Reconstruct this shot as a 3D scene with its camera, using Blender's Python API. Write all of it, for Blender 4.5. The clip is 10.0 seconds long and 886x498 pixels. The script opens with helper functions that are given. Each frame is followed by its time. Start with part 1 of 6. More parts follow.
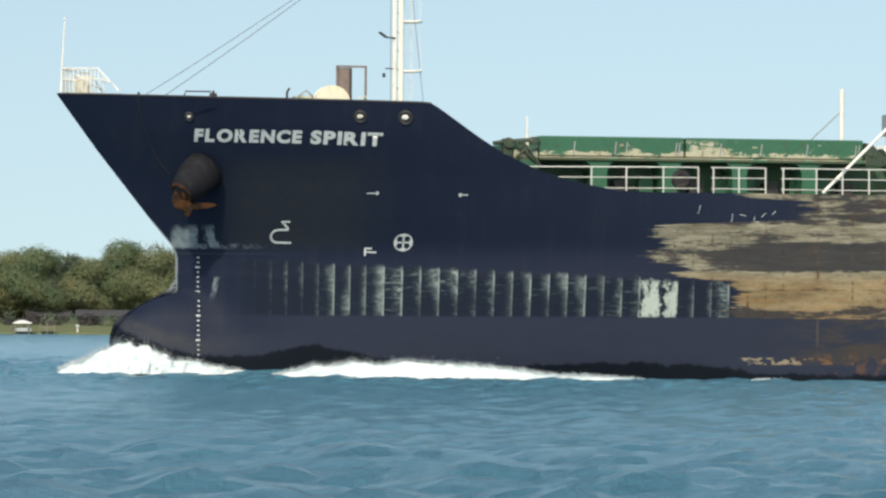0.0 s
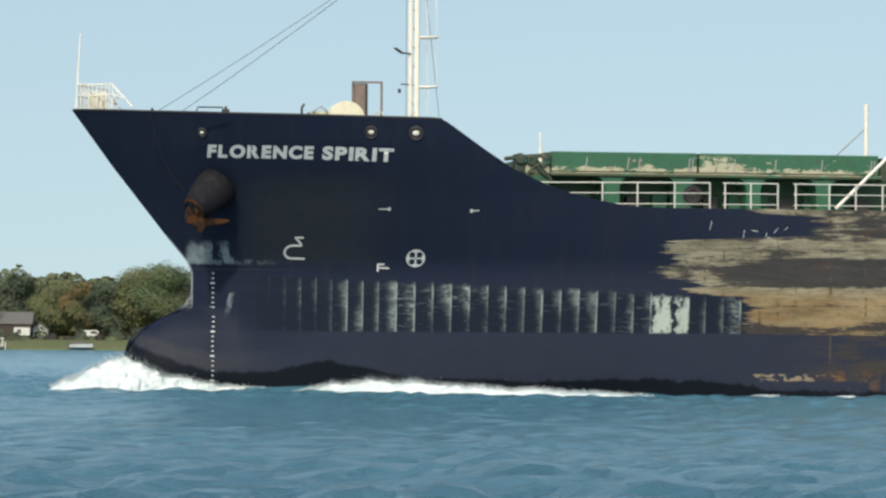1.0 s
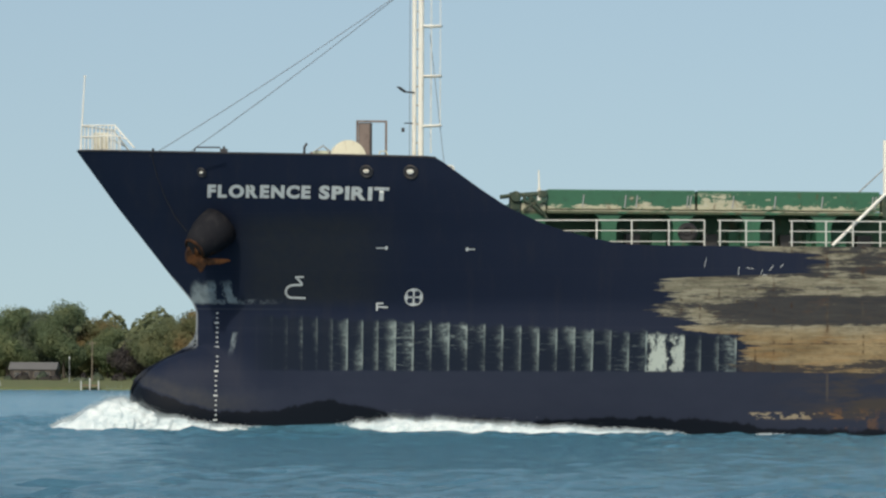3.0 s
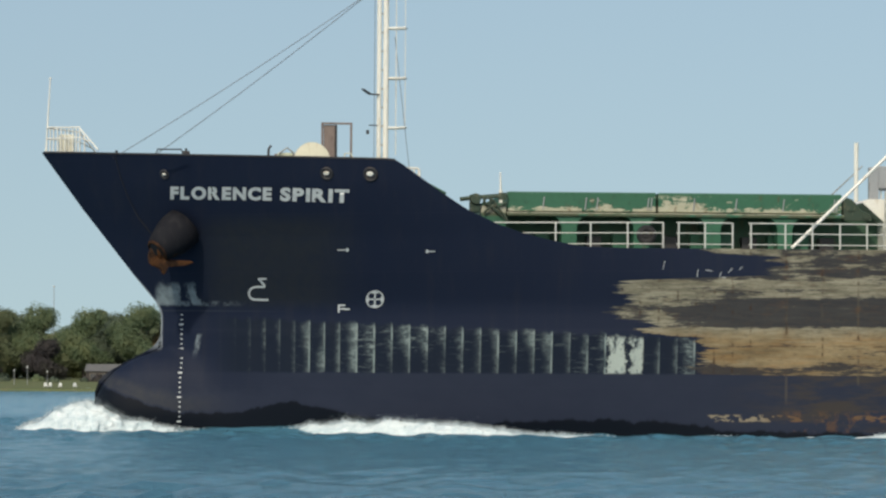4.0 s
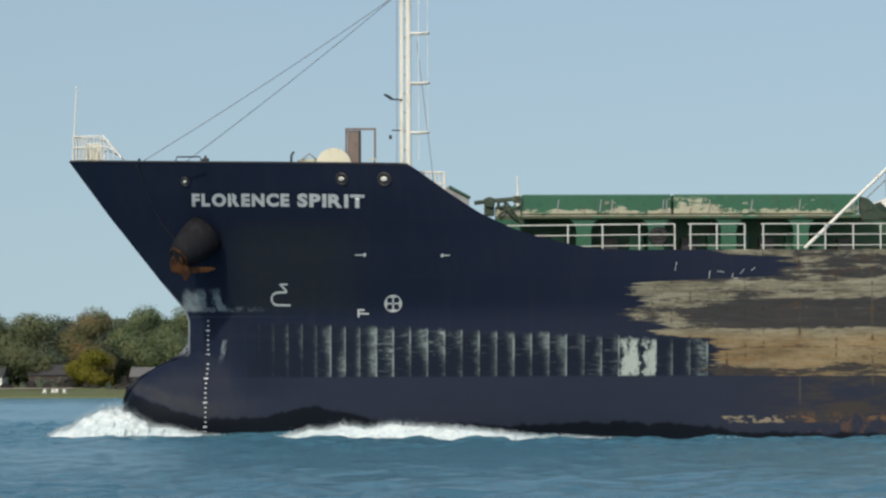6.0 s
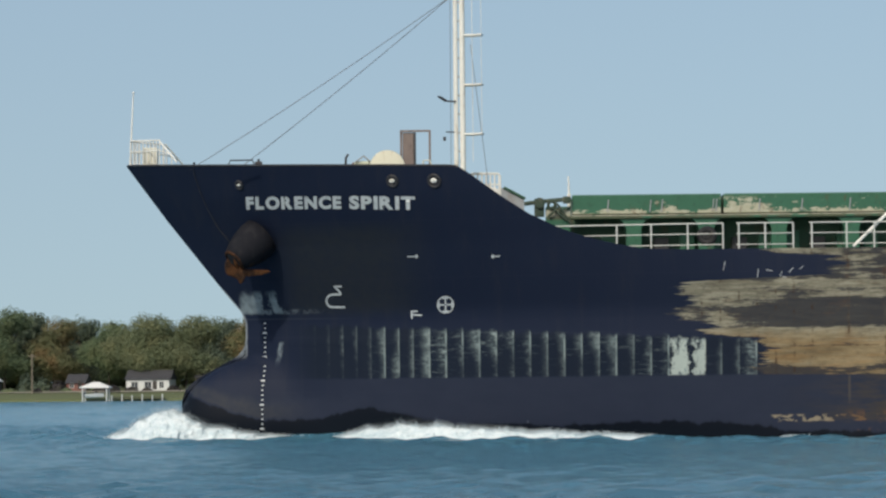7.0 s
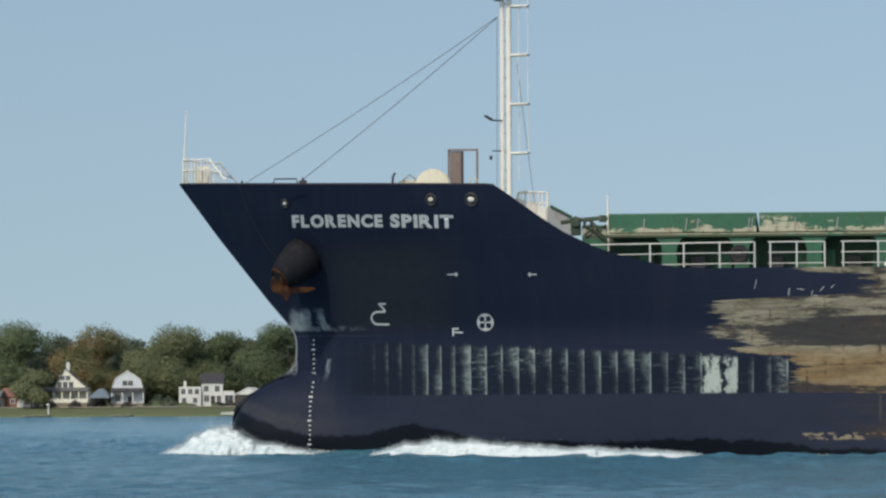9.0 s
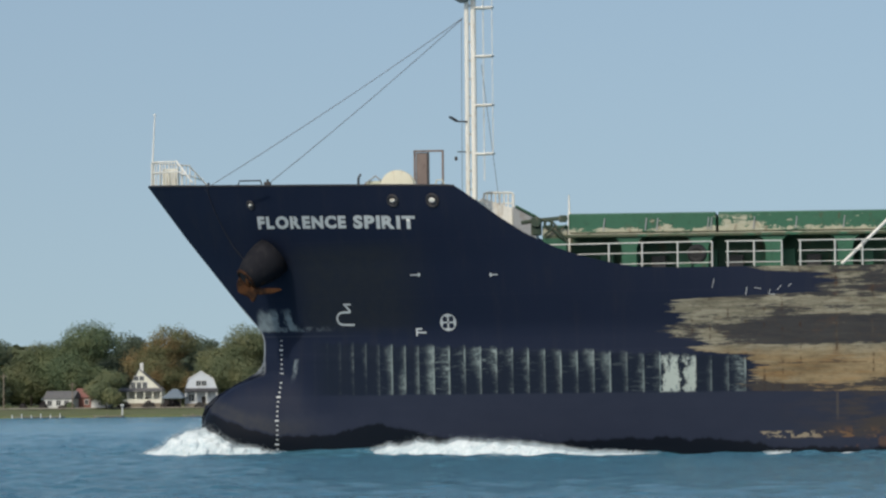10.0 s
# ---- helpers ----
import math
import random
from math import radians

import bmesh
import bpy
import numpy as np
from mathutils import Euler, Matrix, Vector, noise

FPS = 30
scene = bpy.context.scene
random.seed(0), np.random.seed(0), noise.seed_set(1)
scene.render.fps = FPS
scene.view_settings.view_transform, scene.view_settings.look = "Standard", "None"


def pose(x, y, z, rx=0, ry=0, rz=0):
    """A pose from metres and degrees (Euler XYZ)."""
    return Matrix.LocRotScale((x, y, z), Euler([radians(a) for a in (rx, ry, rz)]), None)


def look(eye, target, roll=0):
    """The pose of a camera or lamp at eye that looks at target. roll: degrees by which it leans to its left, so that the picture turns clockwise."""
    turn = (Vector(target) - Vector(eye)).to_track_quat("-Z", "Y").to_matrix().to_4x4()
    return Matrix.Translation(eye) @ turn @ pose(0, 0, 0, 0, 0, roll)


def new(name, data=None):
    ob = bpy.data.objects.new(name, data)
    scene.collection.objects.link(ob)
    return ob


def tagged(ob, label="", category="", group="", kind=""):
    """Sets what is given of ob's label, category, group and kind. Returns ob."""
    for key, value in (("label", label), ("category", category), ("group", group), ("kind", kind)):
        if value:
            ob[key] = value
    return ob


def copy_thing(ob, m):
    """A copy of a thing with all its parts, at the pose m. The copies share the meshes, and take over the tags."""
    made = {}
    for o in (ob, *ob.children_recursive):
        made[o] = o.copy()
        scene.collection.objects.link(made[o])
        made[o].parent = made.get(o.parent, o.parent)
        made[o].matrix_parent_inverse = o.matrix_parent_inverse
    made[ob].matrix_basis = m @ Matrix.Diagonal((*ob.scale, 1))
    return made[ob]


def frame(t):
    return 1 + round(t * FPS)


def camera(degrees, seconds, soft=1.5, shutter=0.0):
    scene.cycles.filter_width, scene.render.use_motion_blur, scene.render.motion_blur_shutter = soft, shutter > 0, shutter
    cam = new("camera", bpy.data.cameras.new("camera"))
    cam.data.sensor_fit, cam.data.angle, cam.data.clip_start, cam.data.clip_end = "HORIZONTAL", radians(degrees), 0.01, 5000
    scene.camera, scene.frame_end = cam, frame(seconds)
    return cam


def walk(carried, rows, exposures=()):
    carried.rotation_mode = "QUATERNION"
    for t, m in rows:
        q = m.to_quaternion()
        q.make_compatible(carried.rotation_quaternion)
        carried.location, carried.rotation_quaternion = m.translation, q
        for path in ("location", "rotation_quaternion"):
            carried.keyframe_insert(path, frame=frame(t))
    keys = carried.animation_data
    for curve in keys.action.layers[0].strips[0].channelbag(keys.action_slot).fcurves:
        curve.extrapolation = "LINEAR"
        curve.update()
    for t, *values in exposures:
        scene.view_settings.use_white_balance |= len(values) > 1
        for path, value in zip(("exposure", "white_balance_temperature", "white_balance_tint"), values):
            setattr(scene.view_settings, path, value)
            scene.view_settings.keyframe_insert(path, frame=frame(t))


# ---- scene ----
EYE = (0.0, 0.0, 2.04)          # standing on a low bank, eye height over the river

# camera: seconds, turn to the left, tilt up, roll (degrees); it stands in one place and pans after the bow
AIM = [
    (0, -4.532, 1.114, 0.360), (0.5, -3.539, 1.126, 0.468), (1, -2.735, 1.340, 0.406), (1.5, -1.645, 1.374, 0.279),
    (2, -1.003, 1.957, 0.469), (2.5, -0.397, 1.866, 0.339), (2.7, -0.021, 1.874, 0.270), (3.8, 1.405, 1.920, 0.335), (4, 1.562, 1.923, 0.339),
    (4.5, 2.178, 1.946, 0.244), (5, 3.690, 1.973, 0.260), (5.5, 3.964, 1.970, -0.060), (6, 5.047, 1.972, -0.173),
    (6.2, 5.779, 1.985, -0.279), (7.3, 7.790, 1.990, -0.600), (7.5, 8.127, 2.011, -0.649), (8, 9.052, 2.229, -0.986), (8.5, 9.798, 2.229, -0.811),
    (9, 11.126, 2.229, -0.296), (9.5, 11.870, 2.232, -0.367), (10, 12.157, 2.221, -0.543),
]


def aim(turn, tilt, roll):
    a, b = radians(turn), radians(tilt)
    way = Vector((-math.sin(a) * math.cos(b), math.cos(a) * math.cos(b), math.sin(b)))
    return look(EYE, Vector(EYE) + way * 100, roll)


EXPOSURES = [(0, 0.50, 7350, 6), (1.0, 0.36, 7350, 6), (2.5, 0.14, 7250, 6), (5.0, 0.06, 7150, 6), (7.5, 0.0, 6900, 8), (10.0, -0.04, 6800, 8)]
cam = camera(12.525, 10.0, soft=2.4)
walk(cam, [(t, aim(a, b, r)) for t, a, b, r in AIM], EXPOSURES)

# ---------------------------------------------------------------- world and sun
SUN_EL, SUN_AZ = 40.0, 196.0      # height; compass turn from the view axis (+y) to the right
sky_world = bpy.data.worlds.new("sky")
scene.world = sky_world
sky_world.use_nodes = True
wn = sky_world.node_tree
wn.nodes.clear()
sky = wn.nodes.new("ShaderNodeTexSky")
sky.sky_type, sky.sun_disc = "NISHITA", False
sky.sun_elevation, sky.sun_rotation = radians(SUN_EL), radians(SUN_AZ)
sky.altitude, sky.air_density, sky.dust_density, sky.ozone_density = 100, 1.0, 2.2, 1.2
wbg = wn.nodes.new("ShaderNodeBackground")
wbg.inputs["Strength"].default_value = 0.118
wout = wn.nodes.new("ShaderNodeOutputWorld")
# hazy air: the low sky takes the tone of the sky some way above it
wtc = wn.nodes.new("ShaderNodeTexCoord")
wsep = wn.nodes.new("ShaderNodeSeparateXYZ")
wcmb = wn.nodes.new("ShaderNodeCombineXYZ")
wmul = wn.nodes.new("ShaderNodeMath")
wmul.operation, wmul.inputs[1].default_value, wmul.inputs[2].default_value = "MULTIPLY_ADD", 0.60, 0.115
wn.links.new(wtc.outputs["Generated"], wsep.inputs[0])
wn.links.new(wsep.outputs[0], wcmb.inputs[0])
wn.links.new(wsep.outputs[1], wcmb.inputs[1])
wn.links.new(wsep.outputs[2], wmul.inputs[0])
wn.links.new(wmul.outputs[0], wcmb.inputs[2])
wn.links.new(wcmb.outputs[0], sky.inputs[0])
wn.links.new(sky.outputs[0], wbg.inputs["Color"])
wn.links.new(wbg.outputs[0], wout.inputs["Surface"])

sun_data = bpy.data.lights.new("sun", "SUN")
sun_data.energy, sun_data.angle, sun_data.color = 2.2, radians(2.5), (1.0, 0.93, 0.82)
sun = new("sun", sun_data)
sx, sy, sz = (math.sin(radians(SUN_AZ)) * math.cos(radians(SUN_EL)), math.cos(radians(SUN_AZ)) * math.cos(radians(SUN_EL)), math.sin(radians(SUN_EL)))
sun.matrix_world = look((sx * 50, sy * 50, sz * 50), (0, 0, 0))


# ---------------------------------------------------------------- node helpers
class Nodes:
    """Builds one Principled material out of small sums."""

    def __init__(self, name):
        self.mat = bpy.data.materials.new(name)
        self.mat.use_nodes = True
        self.nt = self.mat.node_tree
        self.bsdf = self.nt.nodes["Principled BSDF"]
        self.coord = self.nt.nodes.new("ShaderNodeTexCoord").outputs["Object"]
        sep = self.nt.nodes.new("ShaderNodeSeparateXYZ")
        self.nt.links.new(self.coord, sep.inputs[0])
        self.x, self.y, self.z = sep.outputs

    def put(self, sock, v):
        if isinstance(v, bpy.types.NodeSocket):
            self.nt.links.new(v, sock)
        elif isinstance(v, (tuple, list)):
            sock.default_value = (*v, 1.0) if len(v) == 3 and len(sock.default_value) == 4 else v
        else:
            sock.default_value = v

    def m(self, op, a, b=None, c=None):
        n = self.nt.nodes.new("ShaderNodeMath")
        n.operation = op
        for i, v in enumerate((a, b, c)):
            if v is not None:
                self.put(n.inputs[i], v)
        return n.outputs[0]

    def add(self, a, b): return self.m("ADD", a, b)
    def sub(self, a, b): return self.m("SUBTRACT", a, b)
    def mul(self, a, b): return self.m("MULTIPLY", a, b)

    def step(self, v, a, b, lo=0.0, hi=1.0):
        n = self.nt.nodes.new("ShaderNodeMapRange")
        n.interpolation_type = "SMOOTHSTEP"
        for i, q in enumerate((v, a, b, lo, hi)):
            self.put(n.inputs[i], q)
        return n.outputs[0]

    def vec(self, x, y, z):
        n = self.nt.nodes.new("ShaderNodeCombineXYZ")
        for i, q in enumerate((x, y, z)):
            self.put(n.inputs[i], q)
        return n.outputs[0]

    def noise(self, scale, detail=4.0, rough=0.55, sx=1.0, sy=1.0, sz=1.0, vec=None, shift=0.0):
        v = vec
        if v is None:
            v = self.vec(self.add(self.mul(self.x, sx), shift), self.mul(self.y, sy), self.mul(self.z, sz))
        n = self.nt.nodes.new("ShaderNodeTexNoise")
        self.nt.links.new(v, n.inputs["Vector"])
        n.inputs["Scale"].default_value, n.inputs["Detail"].default_value, n.inputs["Roughness"].default_value = scale, detail, rough
        return n.outputs["Fac"]

    def ramp(self, v, stops):
        n = self.nt.nodes.new("ShaderNodeValToRGB")
        self.put(n.inputs[0], v)
        e = n.color_ramp.elements
        while len(e) < len(stops):
            e.new(0.5)
        for el, (p, c) in zip(e, stops):
            el.position = p
            el.color = (*c, 1.0) if isinstance(c, tuple) else (c, c, c, 1.0)
        return n.outputs[0]

    def bays(self, v, values):
        """One value for each whole step of v, from 0 up."""
        n = self.nt.nodes.new("ShaderNodeValToRGB")
        self.put(n.inputs[0], self.mul(v, 1.0 / 32))
        n.color_ramp.interpolation = "CONSTANT"
        e = n.color_ramp.elements
        while len(e) < len(values):
            e.new(0.5)
        for k, (el, c) in enumerate(zip(e, values)):
            el.position, el.color = k / 32, (c, c, c, 1.0)
        return n.outputs[0]

    def mix(self, f, a, b):
        n = self.nt.nodes.new("ShaderNodeMix")
        n.data_type = "RGBA"
        self.put(n.inputs[0], f)
        self.put(n.inputs[6], a)
        self.put(n.inputs[7], b)
        return n.outputs[2]

    def rand(self):
        return self.nt.nodes.new("ShaderNodeObjectInfo").outputs["Random"]

    def island(self):
        return self.nt.nodes.new("ShaderNodeNewGeometry").outputs["Random Per Island"]

    def bump(self, h, strength=0.3, distance=0.02):
        n = self.nt.nodes.new("ShaderNodeBump")
        n.inputs["Strength"].default_value, n.inputs["Distance"].default_value = strength, distance
        self.put(n.inputs["Height"], h)
        self.nt.links.new(n.outputs[0], self.bsdf.inputs["Normal"])

    def done(self, color, rough=0.5, metal=0.0, spec=0.5):
        self.put(self.bsdf.inputs["Base Color"], color)
        self.put(self.bsdf.inputs["Roughness"], rough)
        self.put(self.bsdf.inputs["Metallic"], metal)
        self.put(self.bsdf.inputs["Specular IOR Level"], spec)
        return self.mat


def plain(name, a, b, rough=0.55, scale=1.5, dirt=None, amount=0.25, metal=0.0, bump=0.15):
    """A painted or raw surface: two tones, fine grain and stains."""
    g = Nodes(name)
    c = g.mix(g.noise(scale, 5), a, b)
    c = g.mix(g.mul(g.step(g.noise(scale * 9, 3), 0.45, 0.75), 0.3), c, tuple(0.75 * v for v in a))
    if dirt:
        c = g.mix(g.mul(g.step(g.noise(scale * 2.2, 6, 0.65, sz=0.35), 0.53, 0.68), amount), c, dirt)
    g.bump(g.noise(scale * 12, 3), bump, 0.01)
    return g.done(c, rough, metal)


# ---------------------------------------------------------------- hull paint
def hull_paint():
    g = Nodes("hull_paint")
    X, Z = g.x, g.z
    broad, fine = g.noise(0.22, 4), g.noise(3.0, 5)
    navy = g.mix(broad, (0.0080, 0.0140, 0.0330), (0.0125, 0.0190, 0.0410))
    # faint runs of dirt and salt down the plating
    runs = g.step(g.noise(1.0, 6, 0.65, sx=2.2, sz=0.16, shift=51.0), 0.48, 0.72)
    navy = g.mix(g.mul(runs, 0.35), navy, (0.022, 0.026, 0.040))
    scab = g.step(g.noise(2.2, 8, 0.7, sx=0.8, sz=1.2, shift=61.0), 0.60, 0.72)
    navy = g.mix(g.mul(scab, 0.30), navy, (0.008, 0.010, 0.022))
    # faded, chalky area abaft the anchor
    faded = g.mul(g.mul(g.step(g.add(X, g.mul(g.sub(broad, 0.5), 1.2)), 6.0, 7.8), g.step(X, 13.5, 10.5)), g.mul(g.step(Z, 4.9, 5.6), g.step(Z, 9.1, 8.3)))
    navy = g.mix(g.mul(faded, g.step(fine, 0.2, 0.8, 0.5, 0.9)), navy, (0.022, 0.027, 0.034))
    # boot-top grey below the scraped belt
    grey = g.mix(g.noise(0.8, 5, sz=2.0), (0.0175, 0.0240, 0.0450), (0.0245, 0.0320, 0.0560))
    low = g.step(g.add(Z, g.mul(g.sub(fine, 0.5), 0.08)), 2.56, 2.44)
    low = g.mul(low, g.sub(1.0, g.mul(g.mul(g.step(X, 11.0, 7.0), g.step(g.add(Z, g.mul(g.sub(fine, 0.5), 0.5)), 1.45, 2.0)), 0.75)))
    base = g.mix(low, navy, grey)
    # thin weld seams of plate strakes
    seam = g.step(g.m("PINGPONG", g.add(Z, 0.35), 1.15), 0.02, 0.0)
    base = g.mix(g.mul(seam, 0.25), base, (0.03, 0.034, 0.06))
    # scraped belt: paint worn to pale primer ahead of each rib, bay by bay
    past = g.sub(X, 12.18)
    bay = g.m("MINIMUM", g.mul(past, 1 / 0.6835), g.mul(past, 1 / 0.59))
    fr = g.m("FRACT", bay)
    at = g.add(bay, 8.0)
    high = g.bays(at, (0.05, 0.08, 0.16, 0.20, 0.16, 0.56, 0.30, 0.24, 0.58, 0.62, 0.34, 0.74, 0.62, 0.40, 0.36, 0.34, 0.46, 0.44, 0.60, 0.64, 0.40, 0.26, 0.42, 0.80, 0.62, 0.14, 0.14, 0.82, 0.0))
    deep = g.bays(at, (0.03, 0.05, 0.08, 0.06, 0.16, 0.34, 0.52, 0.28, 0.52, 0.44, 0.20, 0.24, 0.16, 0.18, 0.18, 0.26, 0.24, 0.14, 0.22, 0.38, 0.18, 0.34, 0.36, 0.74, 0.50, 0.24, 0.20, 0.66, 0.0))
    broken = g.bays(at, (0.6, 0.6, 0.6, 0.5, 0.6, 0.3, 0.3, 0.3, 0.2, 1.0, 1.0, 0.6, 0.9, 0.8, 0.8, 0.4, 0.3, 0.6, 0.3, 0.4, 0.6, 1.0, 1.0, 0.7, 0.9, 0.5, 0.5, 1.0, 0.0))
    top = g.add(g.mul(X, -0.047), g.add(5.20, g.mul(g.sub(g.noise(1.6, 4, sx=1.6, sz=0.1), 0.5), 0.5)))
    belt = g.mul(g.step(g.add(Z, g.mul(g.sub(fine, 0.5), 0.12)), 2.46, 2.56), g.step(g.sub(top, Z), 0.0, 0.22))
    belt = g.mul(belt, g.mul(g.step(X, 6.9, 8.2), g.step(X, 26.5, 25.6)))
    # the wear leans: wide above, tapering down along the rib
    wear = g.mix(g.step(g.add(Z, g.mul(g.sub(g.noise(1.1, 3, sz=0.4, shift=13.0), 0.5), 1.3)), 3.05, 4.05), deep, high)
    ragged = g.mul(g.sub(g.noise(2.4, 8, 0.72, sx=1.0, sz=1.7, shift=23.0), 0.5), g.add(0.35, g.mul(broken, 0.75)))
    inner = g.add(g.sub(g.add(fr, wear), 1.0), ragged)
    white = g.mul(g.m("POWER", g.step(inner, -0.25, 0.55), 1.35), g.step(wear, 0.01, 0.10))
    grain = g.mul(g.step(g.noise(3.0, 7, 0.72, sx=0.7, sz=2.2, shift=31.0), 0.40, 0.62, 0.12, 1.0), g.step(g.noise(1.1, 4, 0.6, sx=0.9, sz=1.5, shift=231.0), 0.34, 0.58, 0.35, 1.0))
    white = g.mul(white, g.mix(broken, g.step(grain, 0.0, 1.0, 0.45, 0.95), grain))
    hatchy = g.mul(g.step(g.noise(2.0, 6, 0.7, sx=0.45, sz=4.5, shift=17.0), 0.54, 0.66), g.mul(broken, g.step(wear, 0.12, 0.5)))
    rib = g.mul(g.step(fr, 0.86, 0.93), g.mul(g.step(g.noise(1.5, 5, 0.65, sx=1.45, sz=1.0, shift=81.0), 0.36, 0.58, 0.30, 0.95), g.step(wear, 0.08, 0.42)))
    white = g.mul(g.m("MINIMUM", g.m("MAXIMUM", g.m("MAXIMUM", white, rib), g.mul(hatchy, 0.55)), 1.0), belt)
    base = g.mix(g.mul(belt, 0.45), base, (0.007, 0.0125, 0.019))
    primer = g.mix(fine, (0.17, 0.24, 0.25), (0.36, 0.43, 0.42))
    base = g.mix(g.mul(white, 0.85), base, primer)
    torn = g.add(X, g.mul(g.sub(g.noise(2.2, 7, 0.72, sx=1.2, sz=1.3, shift=331.0), 0.5), 0.9))
    patch = g.m("MAXIMUM", g.mul(g.step(torn, 22.44, 22.54), g.step(torn, 23.20, 23.10)), g.mul(g.step(torn, 23.30, 23.42), g.mul(g.step(X, 23.88, 23.82), 0.9)))
    patch = g.mul(g.mul(patch, belt), g.step(g.noise(1.8, 7, 0.7, sx=1.5, sz=0.9, shift=41.0), 0.40, 0.52))
    base = g.mix(g.mul(patch, 0.85), base, (0.44, 0.51, 0.48))
    # worn patch round the stem knuckle
    frayed = g.mul(g.sub(g.noise(2.4, 6, 0.7, sx=1.5, sz=0.6, shift=7.3), 0.5), 1.1)
    lean_in = g.add(X, g.add(g.mul(g.sub(Z, 5.25), 0.38), frayed))
    spot_a = g.mul(g.step(g.add(X, g.mul(frayed, 0.5)), 4.72, 4.95), g.step(g.add(X, frayed), 5.80, 5.62))
    spot_b = g.mul(g.step(lean_in, 6.22, 6.36), g.step(lean_in, 6.74, 6.56))
    worn = g.mul(g.m("MAXIMUM", spot_a, spot_b), g.mul(g.step(Z, 5.20, 5.32), g.step(g.add(Z, g.mul(frayed, 0.6)), 6.25, 5.85)))
    ledge = g.mul(g.mul(g.step(Z, 5.18, 5.25), g.step(Z, 5.46, 5.36)), g.mul(g.step(X, 9.0, 6.0), g.step(g.noise(3.0, 5, 0.7, sx=1.0), 0.42, 0.60)))
    worn = g.m("MAXIMUM", worn, g.mul(ledge, 0.55))
    base = g.mix(g.mul(worn, g.step(fine, 0.3, 0.65, 0.55, 0.9)), base, (0.24, 0.30, 0.33))
    knuckle = g.mul(g.step(g.m("ABSOLUTE", g.sub(Z, g.add(5.10, g.mul(X, -0.012)))), 0.045, 0.01), g.step(X, 11.0, 6.0))
    base = g.mix(g.mul(knuckle, 0.25), base, (0.07, 0.085, 0.11))
    stemline = g.mul(g.step(g.m("ABSOLUTE", g.y), 0.07, 0.03), g.mul(g.step(Z, 3.3, 3.7), g.step(Z, 6.6, 6.1)))
    base = g.mix(g.mul(stemline, 0.6), base, (0.35, 0.40, 0.44))
    lean = g.add(g.sub(X, g.mul(Z, 0.20)), g.mul(g.sub(fine, 0.5), 0.12))
    streak = g.mul(g.mul(g.step(lean, 5.62, 5.70), g.step(lean, 5.90, 5.80)), g.mul(g.step(Z, 2.9, 3.5), g.step(Z, 4.12, 3.98)))
    base = g.mix(g.mul(streak, g.mul(g.step(Z, 3.1, 3.7, 0.15, 0.7), g.step(g.noise(3.5, 6, 0.7, sx=1.6, sz=0.8, shift=291.0), 0.36, 0.56, 0.2, 1.0))), base, (0.22, 0.27, 0.30))
    # bare, rusty and ochre plating further aft
    start = g.ramp(g.mul(Z, 1 / 8), [(2.36 / 8, 1.0), (2.48 / 8, 0.150), (3.3 / 8, 0.158), (3.95 / 8, 0.150), (4.10 / 8, 0.092), (4.26 / 8, 0.098), (4.40 / 8, 0.114), (4.60 / 8, 0.086),
                                     (4.96 / 8, 0.068), (5.3 / 8, 0.086), (5.75 / 8, 0.076), (6.14 / 8, 0.068), (6.30 / 8, 0.15), (6.40 / 8, 0.225), (7.16 / 8, 0.225), (7.30 / 8, 0.155)])
    start = g.add(20.0, g.mul(start, 40.0))
    rag = g.mul(g.sub(g.noise(1.0, 9, 0.72, sx=0.30, sz=6.0), 0.5), 4.2)
    rust_on = g.step(g.add(g.sub(X, start), rag), -0.10, 0.14)
    bare_lo = g.mix(g.step(g.noise(0.9, 9, 0.66, sx=0.45, sz=1.9), 0.28, 0.72), (0.130, 0.098, 0.056), (0.295, 0.232, 0.138))
    orange = g.step(g.noise(1.1, 8, 0.70, sx=0.30, sz=3.2, shift=121.0), 0.50, 0.68)
    bare_lo = g.mix(g.mul(orange, 0.60), bare_lo, (0.265, 0.150, 0.064))
    pale = g.step(g.noise(1.3, 9, 0.72, sx=0.28, sz=4.5, shift=141.0), 0.52, 0.66)
    bare_lo = g.mix(g.mul(g.step(g.noise(2.2, 9, 0.76, sx=0.25, sz=5.5, shift=251.0), 0.55, 0.68), 0.55), bare_lo, (0.060, 0.052, 0.042))
    bare_lo = g.mix(g.mul(pale, 0.60), bare_lo, (0.330, 0.295, 0.205))
    bare_hi = g.mix(g.step(g.noise(1.4, 9, 0.74, sx=0.4, sz=3.4, shift=3.0), 0.34, 0.64), (0.110, 0.104, 0.078), (0.275, 0.265, 0.205))
    bare = g.mix(g.step(g.add(Z, g.mul(g.sub(fine, 0.5), 0.4)), 3.8, 4.5), bare_lo, bare_hi)
